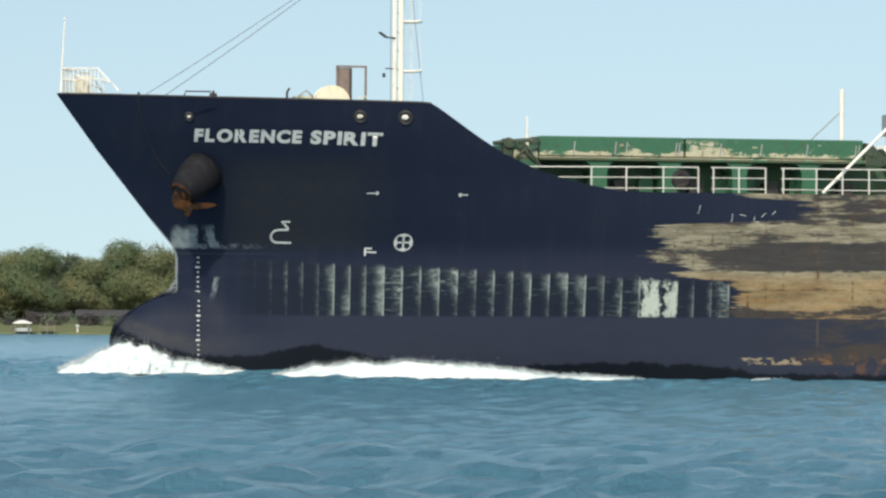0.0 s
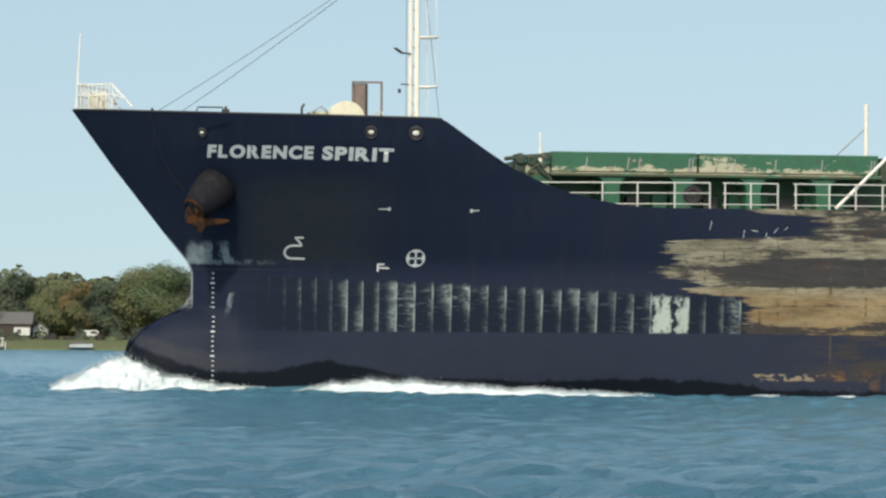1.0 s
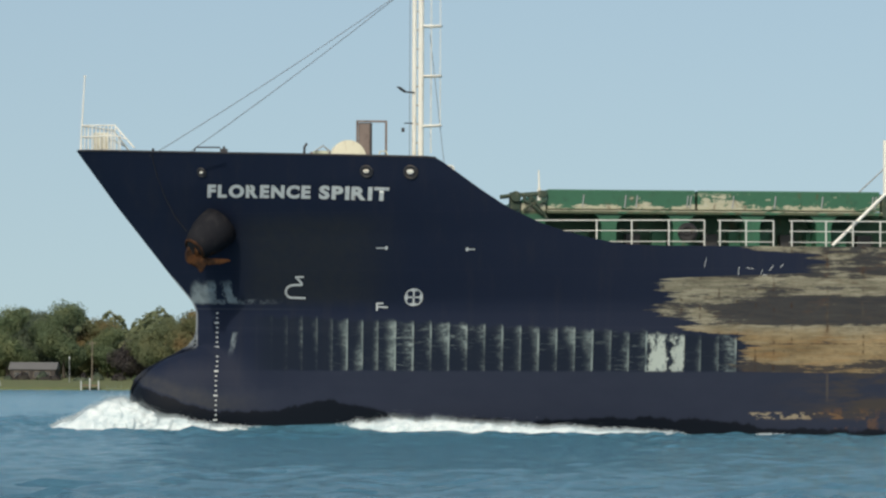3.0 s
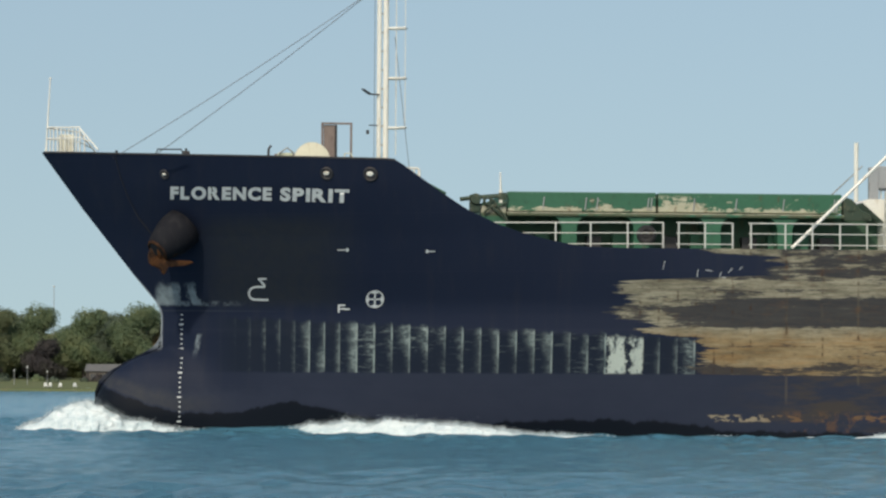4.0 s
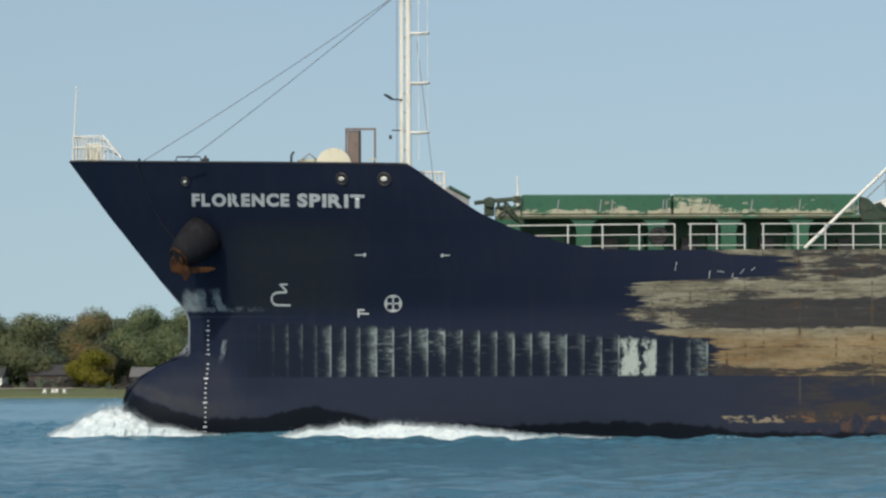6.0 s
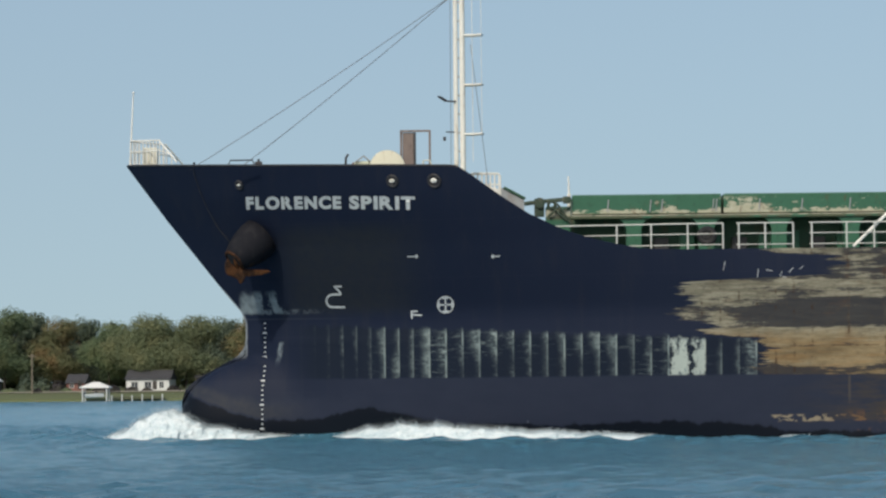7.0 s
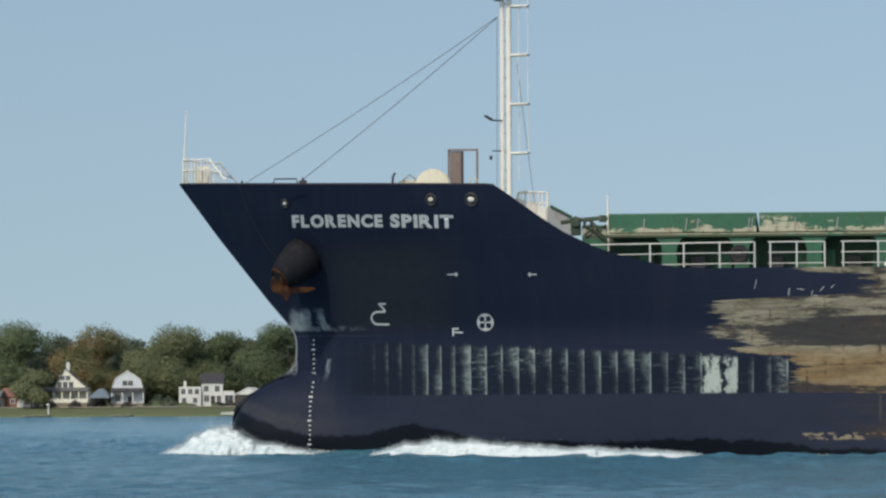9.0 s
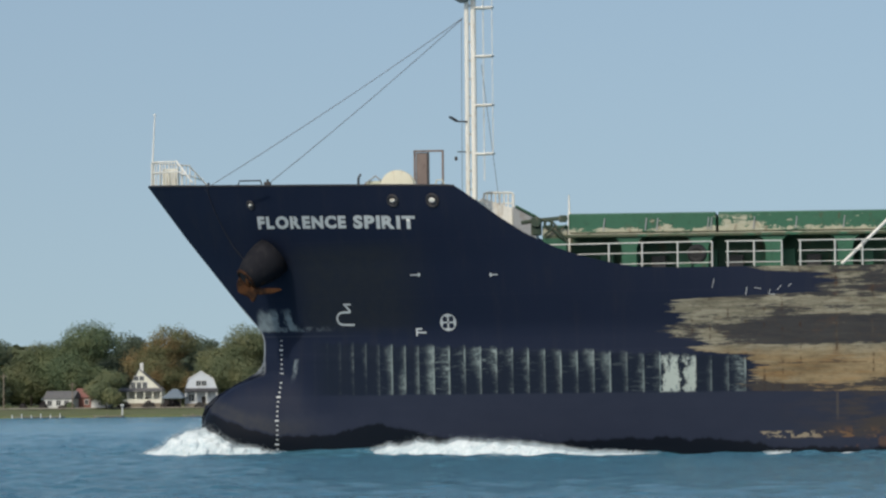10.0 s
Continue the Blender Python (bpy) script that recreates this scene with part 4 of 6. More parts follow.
# ---- hatch covers over their coaming
COAM_Y, COVER_TOP, COVER_LOW, HATCH_0, HATCH_1 = -7.75, 9.76, 8.98, 18.62, 32.2
hatch = new("cargo_hatch")
hatch.parent = ship
hatch["label"] = "green hatch coaming with peeling paint and bracket stays"
joints = [18.62, 24.68, 32.20]
for k in range(len(joints) - 1):
    a, b = joints[k] + 0.05, joints[k + 1] - 0.05
    bm = bmesh.new()
    box(bm, a, b, COAM_Y, -COAM_Y, COVER_LOW, COVER_TOP, 0.05)
    for i in range(1, int((b - a) / 0.7)):
        x = a + 0.7 * i
        if random.random() < 0.4:
            box(bm, x - 0.03, x + 0.03, COAM_Y - 0.05, COAM_Y + 0.02, COVER_LOW + 0.02, COVER_LOW + 0.30, 0.01)
    part("hatch_cover", bm, GREEN, hatch)
    for x in (b - 0.35, b - 0.22, b - 2.4, a + 3.1, a + 1.4):
        bm = bmesh.new()
        plate(bm, [(x - 0.02, 9.05), (x + 0.02, 9.05), (x + 0.08, 9.55), (x + 0.04, 9.55)], COAM_Y - 0.06, COAM_Y + 0.01)
        part("cleat", bm, GREYSTEEL, hatch)
bm = bmesh.new()
plate(bm, [(32.22, 8.72), (32.22, 9.66), (32.55, 9.56), (32.95, 9.12), (33.30, 8.98), (33.36, 8.72)], COAM_Y - 0.1, COAM_Y + 0.5)
part("end_frame", bm, GEAR, hatch, "dark green slanting end frame")
bm = bmesh.new()
tube(bm, (32.5, COAM_Y - 0.14, 9.3), (32.5, COAM_Y + 0.5, 9.3), 0.22, 16)
tube(bm, (33.1, COAM_Y - 0.14, 8.9), (33.1, COAM_Y + 0.5, 8.9), 0.13, 14)
part("end_roller", bm, GEAR, hatch)
bm = bmesh.new()
box(bm, HATCH_0, HATCH_1, COAM_Y - 0.28, COAM_Y + 0.3, COVER_LOW - 0.20, COVER_LOW - 0.05, 0.03)
part("coaming_ledge", bm, GREEN, hatch)
bm = bmesh.new()
box(bm, HATCH_0, 33.95, COAM_Y + 1.5, -COAM_Y - 1.5, DECK_Z, COVER_LOW)
part("coaming_wall", bm, DECK, hatch)
for i in range(6):
    x = 21.12 + 2.90 * i
    if x > HATCH_1:
        break
    bm = bmesh.new()
    w, q = 0.30, 0.62
    plate(bm, [(x - w, DECK_Z), (x - w, 8.35), (x - w - 0.10, 8.62), (x - q, 8.80), (x + q, 8.80), (x + w + 0.10, 8.62), (x + w, 8.35), (x + w, DECK_Z)], COAM_Y - 0.18, COAM_Y + 1.5)
    part("coaming_stay", bm, GREEN, hatch)
for i in range(13):
    x = 19.1 + 1.05 * i
    bm = bmesh.new()
    box(bm, x - 0.30, x + 0.30, COAM_Y + 0.9, COAM_Y + 1.5, DECK_Z, DECK_Z + 0.62 + 0.12 * (i % 3), 0.03)
    part("vent_box", bm, GREEN if i % 3 else DARKSTEEL, hatch)

# further hatches astern of the gap
for k in range(3):
    bm = bmesh.new()
    a = 38 + 24 * k
    box(bm, a, a + 21, COAM_Y, -COAM_Y, DECK_Z, COVER_TOP, 0.06)
    part("after_hatch", bm, GREEN, ship)


# ---- deck railing in panels along the near edge
def rail_y(x):
    return -min(10.42, half_breadth(x, sheer_at(x)) - 0.13)


def rail_panel(x0, x1, stations):
    r = new("railing_panel")
    r.parent = ship
    for x in stations:
        bm = bmesh.new()
        tube(bm, (x, rail_y(x), min(sheer_at(x), DECK_Z + 1.0) - 0.05), (x, rail_y(x), 8.46), 0.035)
        part("post", bm, RAILING, r)
    for z in (8.46, 8.05, 7.62):
        bm = bmesh.new()
        a = x0
        while sheer_at(a) > z + 0.0 and a < x1:
            a += 0.05
        stops = [a - 0.1 + (x1 - a + 0.1) * i / 12 for i in range(13)]
        path(bm, [(q, rail_y(q), z) for q in stops], 0.027 if z > 8.3 else 0.020)
        part("rail_bar", bm, RAILING, r)


rail_panel(17.9, 24.56, (20.4, 21.75, 23.18, 24.56))
rail_panel(25.18, 27.32, (25.18, 26.22, 27.32))
rail_panel(28.05, 33.7, (28.05, 29.42, 30.5, 31.6, 32.68, 33.65))
rail_panel(34.6, 44.0, (34.6, 36, 37.4, 38.8, 40.2, 41.6, 43))

# tyre fender hung inside the rail
bm = bmesh.new()
ring(bm, (23.95, -10.05, 7.98), (0.15, 1, 0), 0.27, 0.13, 28, 10)
turned(bm, [(0.10, -0.05), (0.26, -0.05), (0.26, 0.05), (0.10, 0.06)], 20, Matrix.Translation((23.95, -10.05, 7.98)) @ Euler((radians(90), 0, 0)).to_matrix().to_4x4())
part("tyre_fender", bm, RUBBER, ship, "worn black rubber tyre", smooth=True)
# stout brace leaning against the crane house, and its far twin
for y, dx, r in ((-10.4, 0.0, 0.065), (9.6, 1.9, 0.03)):
    bm = bmesh.new()
    tube(bm, (29.68 + dx, y, 7.5), (34.25 + dx, y * 0.95, 11.85), r, 10)
    part("crane_brace", bm, WHITE if y < 0 else GREYSTEEL, ship, "white slanting tubular brace")
bm = bmesh.new()
tube(bm, (35.28, 5.93, DECK_Z), (35.28, 5.93, 12.69), 0.10, 12)
part("vent_post", bm, WHITE, ship, "white upright post")
bm = bmesh.new()
tube(bm, (18.57, -5.86, DECK_Z), (18.57, -5.86, 9.9), 0.085, 10, 0.075)
tube(bm, (18.57, -5.86, 9.88), (18.55, -5.86, 10.62), 0.045, 8, 0.03)
part("vent_post", bm, WHITE, ship, "short white post behind the hatch")

# ---- crane house between the hatches
crane = new("crane_house")
crane.parent = ship
crane["label"] = "white and grey crane pedestal between the hatches"
bm = bmesh.new()
plate(bm, [(33.9, DECK_Z), (33.9, 8.7), (33.05, 9.45), (33.25, 9.6), (36.6, 9.6), (36.6, DECK_Z)], -7.5, -2.0)
part("pedestal", bm, WHITE, crane)
bm = bmesh.new()
box(bm, 33.85, 36.3, -8.6, -7.9, DECK_Z, 9.9, 0.03)
part("locker", bm, WHITE, crane, "tall white locker")
bm = bmesh.new()
box(bm, 34.0, 34.35, -8.66, -8.58, 9.15, 9.55, 0.02)
part("locker_plate", bm, GREYSTEEL, crane)
bm = bmesh.new()
tube(bm, (35.7, -6.2, 9.55), (35.7, -6.2, 11.0), 0.95, 24)
part("turret", bm, WHITE, crane)
bm = bmesh.new()
box(bm, 33.7, 34.75, -7.2, -5.2, 10.05, 10.95, 0.04)
part("winch_house", bm, GREYSTEEL, crane, "grey machinery box on the pedestal")
bm = bmesh.new()
tube(bm, (34.52, -8.9, DECK_Z), (34.50, -8.9, 12.95), 0.095, 12, 0.085)
box(bm, 34.38, 34.75, -8.96, -8.84, 12.95, 13.05, 0.02)
part("king_post", bm, WHITE, crane, "tall white post beside the locker")
bm = bmesh.new()
box(bm, 34.9, 35.5, -7.18, -7.10, 10.2, 10.75, 0.03)
part("machinery_opening", bm, DARKSTEEL, crane)
for x in (34.95, 35.2, 35.6):
    bm = bmesh.new()
    path(bm, [(x, -8.75, DECK_Z), (x, -8.75, 8.3), (x + 0.12, -8.75, 8.42)], 0.045, 8)
    part("vent_pipe", bm, BROWN, crane)
bm = bmesh.new()
box(bm, 33.35, 33.75, -7.25, -7.0, 9.6, 10.9, 0.02)
part("side_screen", bm, GREYSTEEL, crane)
bm = bmesh.new()
for i in range(9):
    a = math.pi * (0.55 + 0.11 * i)
    p = Vector((34.75 + 1.1 * math.cos(a), -6.2 - 1.1 * abs(math.sin(a)), 9.6))
    tube(bm, p, p + Vector((0, 0, 1.15)), 0.02, 6)
pts = [Vector((34.75 + 1.1 * math.cos(math.pi * (0.55 + 0.11 * i)), -6.2 - 1.15 * abs(math.sin(math.pi * (0.55 + 0.11 * i))), 10.75)) for i in range(9)]
path(bm, pts, 0.025, 6)
path(bm, [p - Vector((0, 0, 0.5)) for p in pts], 0.02, 6)
part("guard_rail", bm, WHITE, crane)


# ================================================================ RIVER
def water_paint():
    g = Nodes("river_water")
    c = g.mix(g.noise(0.02, 3), (0.070, 0.226, 0.338), (0.096, 0.272, 0.394))
    c = g.mix(g.mul(g.step(g.noise(0.32, 5, 0.6, sx=0.6), 0.52, 0.68), 0.45), c, (0.040, 0.145, 0.198))
    small = g.noise(2.4, 8, 0.74, sx=1.3, sy=0.9)
    large = g.noise(0.25, 4, 0.55, sx=0.7, sy=1.2)
    g.bump(g.add(g.mul(large, 0.4), g.mul(small, 0.52)), 1.0, 0.60)
    m = g.done(c, 0.13, 0.0, 0.5)
    g.bsdf.inputs["IOR"].default_value = 1.333
    return m


WATER = water_paint()


def spread(fine0, fine1, step, lo, hi, grow):
    v = list(np.arange(fine0, fine1 + 1e-6, step))
    s, a = step, v[0]
    low = []
    while a > lo:
        s *= grow
        a -= s
        low.append(a)
    s, b = step, v[-1]
    high = []
    while b < hi:
        s *= grow
        b += s
        high.append(b)
    return np.array(list(reversed(low)) + v + high)


def chop(x, y):
    """Short wind waves: a sum of many small crests running down-river and towards the near bank."""
    rng = np.random.RandomState(7)
    z = np.zeros_like(x)
    for _ in range(60):
        lam = 0.80 * (3.4 / 0.80) ** rng.rand()
        a = rng.normal(math.radians(250), 1.25)
        k = 2 * math.pi / lam
        amp = 0.0088 * lam ** 0.85
        ph = k * (x * math.cos(a) + y * math.sin(a)) + rng.rand() * 6.283
        ph = ph + 0.8 * np.sin(0.05 * x * rng.rand() + 0.04 * y + rng.rand() * 6)
        z += amp * (np.sin(ph) + 0.25 * np.cos(2 * ph))
    gust = 0.75 + 0.35 * np.sin(x * 0.021 + 1.3) * np.sin(y * 0.034 + 0.4) + 0.2 * np.sin(x * 0.06 + y * 0.05)
    return z * gust


def river():
    xs = spread(-88, 55, 0.36, -3600, 3600, 1.045)
    ys = spread(44, 200, 0.33, -300, 3600, 1.03)
    ys = ys[ys < 1400]
    gx, gy = np.meshgrid(xs, ys)
    fade = np.clip((900 - gy) / 500, 0, 1) * np.clip((gy + 50) / 100, 0, 1)
    gz = chop(gx, gy) * fade
    co = np.stack([gx, gy, gz], -1).reshape(-1, 3)
    nx, ny = len(xs), len(ys)
    i = np.arange(ny - 1)[:, None] * nx + np.arange(nx - 1)[None, :]
    quads = np.stack([i, i + 1, i + nx + 1, i + nx], -1).reshape(-1)
    me = bpy.data.meshes.new("water")
    me.vertices.add(len(co))
    me.vertices.foreach_set("co", co.ravel())
    nq = len(quads) // 4
    me.loops.add(len(quads))
    me.loops.foreach_set("vertex_index", quads)
    me.polygons.add(nq)
    me.polygons.foreach_set("loop_start", np.arange(nq) * 4)
    me.polygons.foreach_set("use_smooth", np.ones(nq, bool))
    me.update(calc_edges=True)
    me.materials.append(WATER)
    return tagged(new("water", me), "blue-green river with short wind chop", "river", kind="structure")


water = river()


# ---- white water thrown up by the bow
def foam_paint():
    """Churned white water: brightest where it is thick, glassy and broken towards its foot."""
    g = Nodes("foam")
    churn = g.noise(1.7, 9, 0.75, sx=0.8, sz=1.8)
    c = g.mix(g.step(churn, 0.32, 0.60), (0.46, 0.58, 0.64), (0.70, 0.78, 0.82))
    c = g.mix(g.mul(g.step(g.noise(3.6, 8, 0.75, sx=0.7, sz=1.2, shift=19.0), 0.53, 0.66), 0.45), c, (0.36, 0.51, 0.56))
    g.bump(g.add(g.noise(4.0, 9, 0.78), g.mul(g.noise(14.0, 5, 0.7), 0.3)), 0.5, 0.08)
    return g.done(c, 0.75, 0.0, 0.2)


FOAM = foam_paint()


def swell(x, pts):
    return curve(x, pts)


def foam_ridge(name, label, crest, side, width, x0, x1, seed, step=0.06):
    """A broken crest lying along the hull: crest(x) its height, side(x) its line, width(x) how far it spreads."""
    rng = random.Random(seed)
    n, k = int((x1 - x0) / step), 34
    vs, fs = [], []

    def surface(x, f):
        h, s, w = crest(x), side(x), width(x)
        p = Vector((x * 0.8 + seed, f * w * 0.9, seed * 0.7))
        q = noise.fractal(p * 1.2, 1.0, 2.1, 3)
        q2 = noise.fractal(p * 3.4, 0.7, 2.0, 5)
        hump = math.sin(math.pi * 0.5 * min(1.0, f / 0.62)) ** 0.85 if f < 0.62 else 1.0 - (f - 0.62) * 0.5
        edge = min(1.0, h * 3.0)
        q3 = abs(noise.fractal(p * 6.5 + Vector((0, 0, 4)), 0.6, 2.0, 4))
        z = -0.05 + h * hump * (0.90 + 0.22 * q) + (0.085 * q2 + 0.04 * (q3 - 0.25)) * edge * (0.35 + 0.65 * hump)
        return (x + 0.07 * q2, s - w * (1 - f) * (1.0 + 0.14 * q + 0.10 * q2) + 0.10 * (q3 - 0.25) * edge, z)

    for i in range(n + 1):
        x = x0 + (x1 - x0) * i / n
        vs += [surface(x, j / k) for j in range(k + 1)]
    for i in range(n):
        for j in range(k):
            a = i * (k + 1) + j
            fs.append((a, a + k + 1, a + k + 2, a + 1))
    # flecks of spray tearing off the crest
    for _ in range(int((x1 - x0) * 620)):
        x = rng.uniform(x0, x1)
        h = crest(x)
        if h < 0.10:
            continue
        px, py, pz = surface(x, rng.uniform(0.45, 1.0))
        up = abs(rng.gauss(0, 0.13)) * (0.30 + h) - 0.01
        c = Vector((px + rng.gauss(0, 0.10), py, pz + up))
        r = rng.uniform(0.012, 0.036) * (1.0 - min(0.6, 2.5 * max(0.0, up)))
        u = Vector((rng.gauss(0, 1), rng.gauss(0, 1), rng.gauss(0, 1))).normalized()
        w = u.orthogonal().normalized()
        q = len(vs)
        vs += [tuple(c + u * r), tuple(c - u * r * 0.6 + w * r), tuple(c - u * r * 0.6 - w * r), tuple(c + u.cross(w) * r)]
        fs += [(q, q + 1, q + 2), (q, q + 3, q + 1), (q, q + 2, q + 3), (q + 1, q + 3, q + 2)]
    me = bpy.data.meshes.new(name)
    me.from_pydata(vs, [], fs)
    me.polygons.foreach_set("use_smooth", [True] * len(me.polygons))
    me.materials.append(FOAM)
    return tagged(new(name, me), label, "bow wave")


BOW_CREST = [(-0.75, 0.0), (-0.55, 0.16), (-0.2, 0.34), (0.3, 0.56), (0.8, 0.84), (1.3, 1.14), (1.7, 1.38), (2.1, 1.46), (2.6, 1.26), (3.2, 0.92), (4.0, 0.62), (5.0, 0.40), (6.0, 0.24), (7.0, 0.15), (8.2, 0.08), (9.2, 0.0)]
bow_wave = foam_ridge("bow_wave", "white breaking wave thrown up by the bulbous bow",
                      lambda x: swell(x, BOW_CREST), lambda x: -max(0.15, half_breadth(max(x, 2.3), 0.5) - 0.15) if x > 2.2 else -0.15 + 0.3 * (2.2 - x),
                      lambda x: swell(x, [(-0.75, 0.5), (0.8, 1.8), (2.5, 2.3), (4.2, 1.2), (6, 0.8), (9.2, 0.5)]), -0.75, 9.2, 3)
bow_far = foam_ridge("bow_wave", "white breaking wave on the far side of the bow",
                     lambda x: 0.9 * swell(x, BOW_CREST), lambda x: max(0.2, half_breadth(max(x, 2.3), 0.5)) + 1.6, lambda x: 1.9, -0.6, 8.0, 5, 0.2)
SIDE_CREST = [(8.6, 0.0), (9.6, 0.20), (10.8, 0.46), (12.0, 0.68), (13.0, 0.62), (14.2, 0.68), (15.4, 0.52), (16.6, 0.50), (18, 0.36), (19.4, 0.27), (20.6, 0.22), (21.8, 0.15), (23.0, 0.08), (24.2, 0.0)]
side_wave = tagged(new("side_wave"), "long white wave rolling along the ship's side", "bow wave")
side_pieces = []
for k, (a, b) in enumerate(((8.6, 15.0), (12.4, 19.4), (16.8, 24.2))):
    piece = foam_ridge("crest", "", lambda x, a=a, b=b: swell(x, SIDE_CREST) * min(1.0, (x - a) / 1.3 + 0.02, (b - x) / 1.3 + 0.02),
                       lambda x: -half_breadth(x, 0.3) - swell(x, [(9, 0.2), (13, 1.3), (18, 2.0), (26, 2.8)]),
                       lambda x: swell(x, [(8.8, 0.5), (12, 1.4), (18, 1.7), (26, 1.0)]), a, b, 11 + k)
    del piece["category"]
    piece.parent = side_wave
    side_pieces.append(piece)
washes = []
for k, (a, b, hgt) in enumerate(((25.6, 28.4, 0.11), (29.6, 31.0, 0.09), (31.6, 36.5, 0.14))):
    washes.append(foam_ridge("side_wash", "thin strip of white wash along the waterline",
                             lambda x, a=a, b=b, hgt=hgt: hgt * max(0.0, math.sin(math.pi * (x - a) / (b - a))) ** 0.6, lambda x: -half_breadth(x, 0.3) - 0.5,
                             lambda x: 0.7, a, b, 21 + k, 0.1))


def swell_ridge():
    """The smooth shoulder of water that the bow pushes along under the foam."""
    xs, k = np.linspace(3.4, 24.0, 104), 26
    vs, fs = [], []
    for x in xs:
        x = float(x)
        h = swell(x, [(3.4, 0.0), (5.2, 0.20), (8.0, 0.26), (11.0, 0.38), (14.0, 0.40), (19.0, 0.24), (24.0, 0.0)])
        s = -half_breadth(x, 0.3) - swell(x, [(3.4, 0.0), (9, 0.0), (13, 0.9), (18, 1.6), (24, 2.4)])
        w = swell(x, [(3.4, 1.2), (8, 1.9), (14, 2.4), (24, 2.4)])
        for j in range(k + 1):
            f = j / k
            q = noise.fractal(Vector((x * 0.9, f * w, 2.0)), 1.0, 2.0, 3)
            vs.append((x, s + 0.3 - w * (1 - f), -0.11 + (h + 0.11) * math.sin(math.pi * 0.5 * f) ** 1.6 + 0.035 * q))
    for i in range(len(xs) - 1):
        for j in range(k):
            a = i * (k + 1) + j
            fs.append((a, a + k + 1, a + k + 2, a + 1))
    me = bpy.data.meshes.new("bow_swell")
    me.from_pydata(vs, [], fs)
    me.polygons.foreach_set("use_smooth", [True] * len(me.polygons))
    me.materials.append(WATER)
    return tagged(new("bow_swell", me), "smooth dark shoulder of water under the bow wave", "bow wave")


bow_swell = swell_ridge()


# ================================================================ FAR SHORE
SHORE_Y = 900.0
GRASS = plain("mown_grass", (0.080, 0.108, 0.044), (0.125, 0.140, 0.060), 0.9, 0.15, (0.15, 0.13, 0.075), 0.6)
STONE = plain("seawall_stone", (0.20, 0.19, 0.16), (0.34, 0.32, 0.27), 0.85, 0.8, (0.08, 0.07, 0.06), 0.6)
BARK = plain("bark", (0.05, 0.042, 0.034), (0.10, 0.085, 0.07), 0.9, 3.0)


def ground_bank():
    xs = spread(-330, 60, 3.0, -3000, 3000, 1.12)
    prof = [(SHORE_Y - 3, -1.5), (SHORE_Y - 0.4, -0.3), (SHORE_Y + 0.2, 0.45), (SHORE_Y + 4, 0.9), (SHORE_Y + 12, 1.5), (SHORE_Y + 22, 2.15), (SHORE_Y + 40, 2.7), (SHORE_Y + 120, 3.4), (SHORE_Y + 500, 5.0), (3600, 6.0)]
    verts, faces = [], []
    for y, z in prof:
        for x in xs:
            verts.append((float(x), y + 0.5 * noise.noise(Vector((x * 0.05, y * 0.03, 0))), z + 0.15 * noise.noise(Vector((x * 0.09, y * 0.05, 3)))))
    n = len(xs)
    for j in range(len(prof) - 1):
        for i in range(n - 1):
            a = j * n + i
            faces.append((a, a + 1, a + n + 1, a + n))
    me = bpy.data.meshes.new("ground")
    me.from_pydata(verts, [], faces)
    me.materials.append(GRASS)
    return tagged(new("ground", me), "mown grass bank rising from the far shore", "ground", kind="structure")


ground_bank()


def near_bank():
    """The low grassy bank on which the camera stands."""
    xs = spread(-40, 40, 2.0, -3000, 3000, 1.15)
    prof = [(-300, 1.0), (-30, 0.8), (-4, 0.5), (3, 0.36), (6, -0.4), (9, -1.6)]
    verts = [(float(x), y + 0.4 * noise.noise(Vector((x * 0.1, y, 1))), z + 0.06 * noise.noise(Vector((x * 0.3, y, 5)))) for y, z in prof for x in xs]
    n = len(xs)
    faces = [(j * n + i, j * n + i + 1, (j + 1) * n + i + 1, (j + 1) * n + i) for j in range(len(prof) - 1) for i in range(n - 1)]
    me = bpy.data.meshes.new("ground")
    me.from_pydata(verts, [], faces)
    me.materials.append(GRASS)
    tagged(new("ground", me), "low grassy near bank of the river", "ground", kind="structure")


near_bank()


def ground_z(y):
    return curve(y - SHORE_Y, [(0, 0.45), (4, 0.9), (12, 1.5), (22, 2.15), (40, 2.7), (120, 3.4)])


# ---- trees
def leaf_paint(name, a, b, c):
    g = Nodes(name)
    t = g.mix(g.island(), a, b)
    t = g.mix(g.mul(g.step(g.noise(0.22, 3), 0.42, 0.68), 0.75), t, c)
    t = g.mix(g.mul(g.rand(), 0.35), t, tuple(0.6 * q for q in a))
    m = g.done(t, 0.65, 0.0, 0.25)
    # light that passes through the leaves
    tr = g.nt.nodes.new("ShaderNodeBsdfTranslucent")
    g.nt.links.new(t, tr.inputs["Color"])
    mx = g.nt.nodes.new("ShaderNodeMixShader")
    mx.inputs[0].default_value = 0.50
    g.nt.links.new(g.bsdf.outputs[0], mx.inputs[1])
    g.nt.links.new(tr.outputs[0], mx.inputs[2])
    g.nt.links.new(mx.outputs[0], g.nt.nodes["Material Output"].inputs["Surface"])
    return m


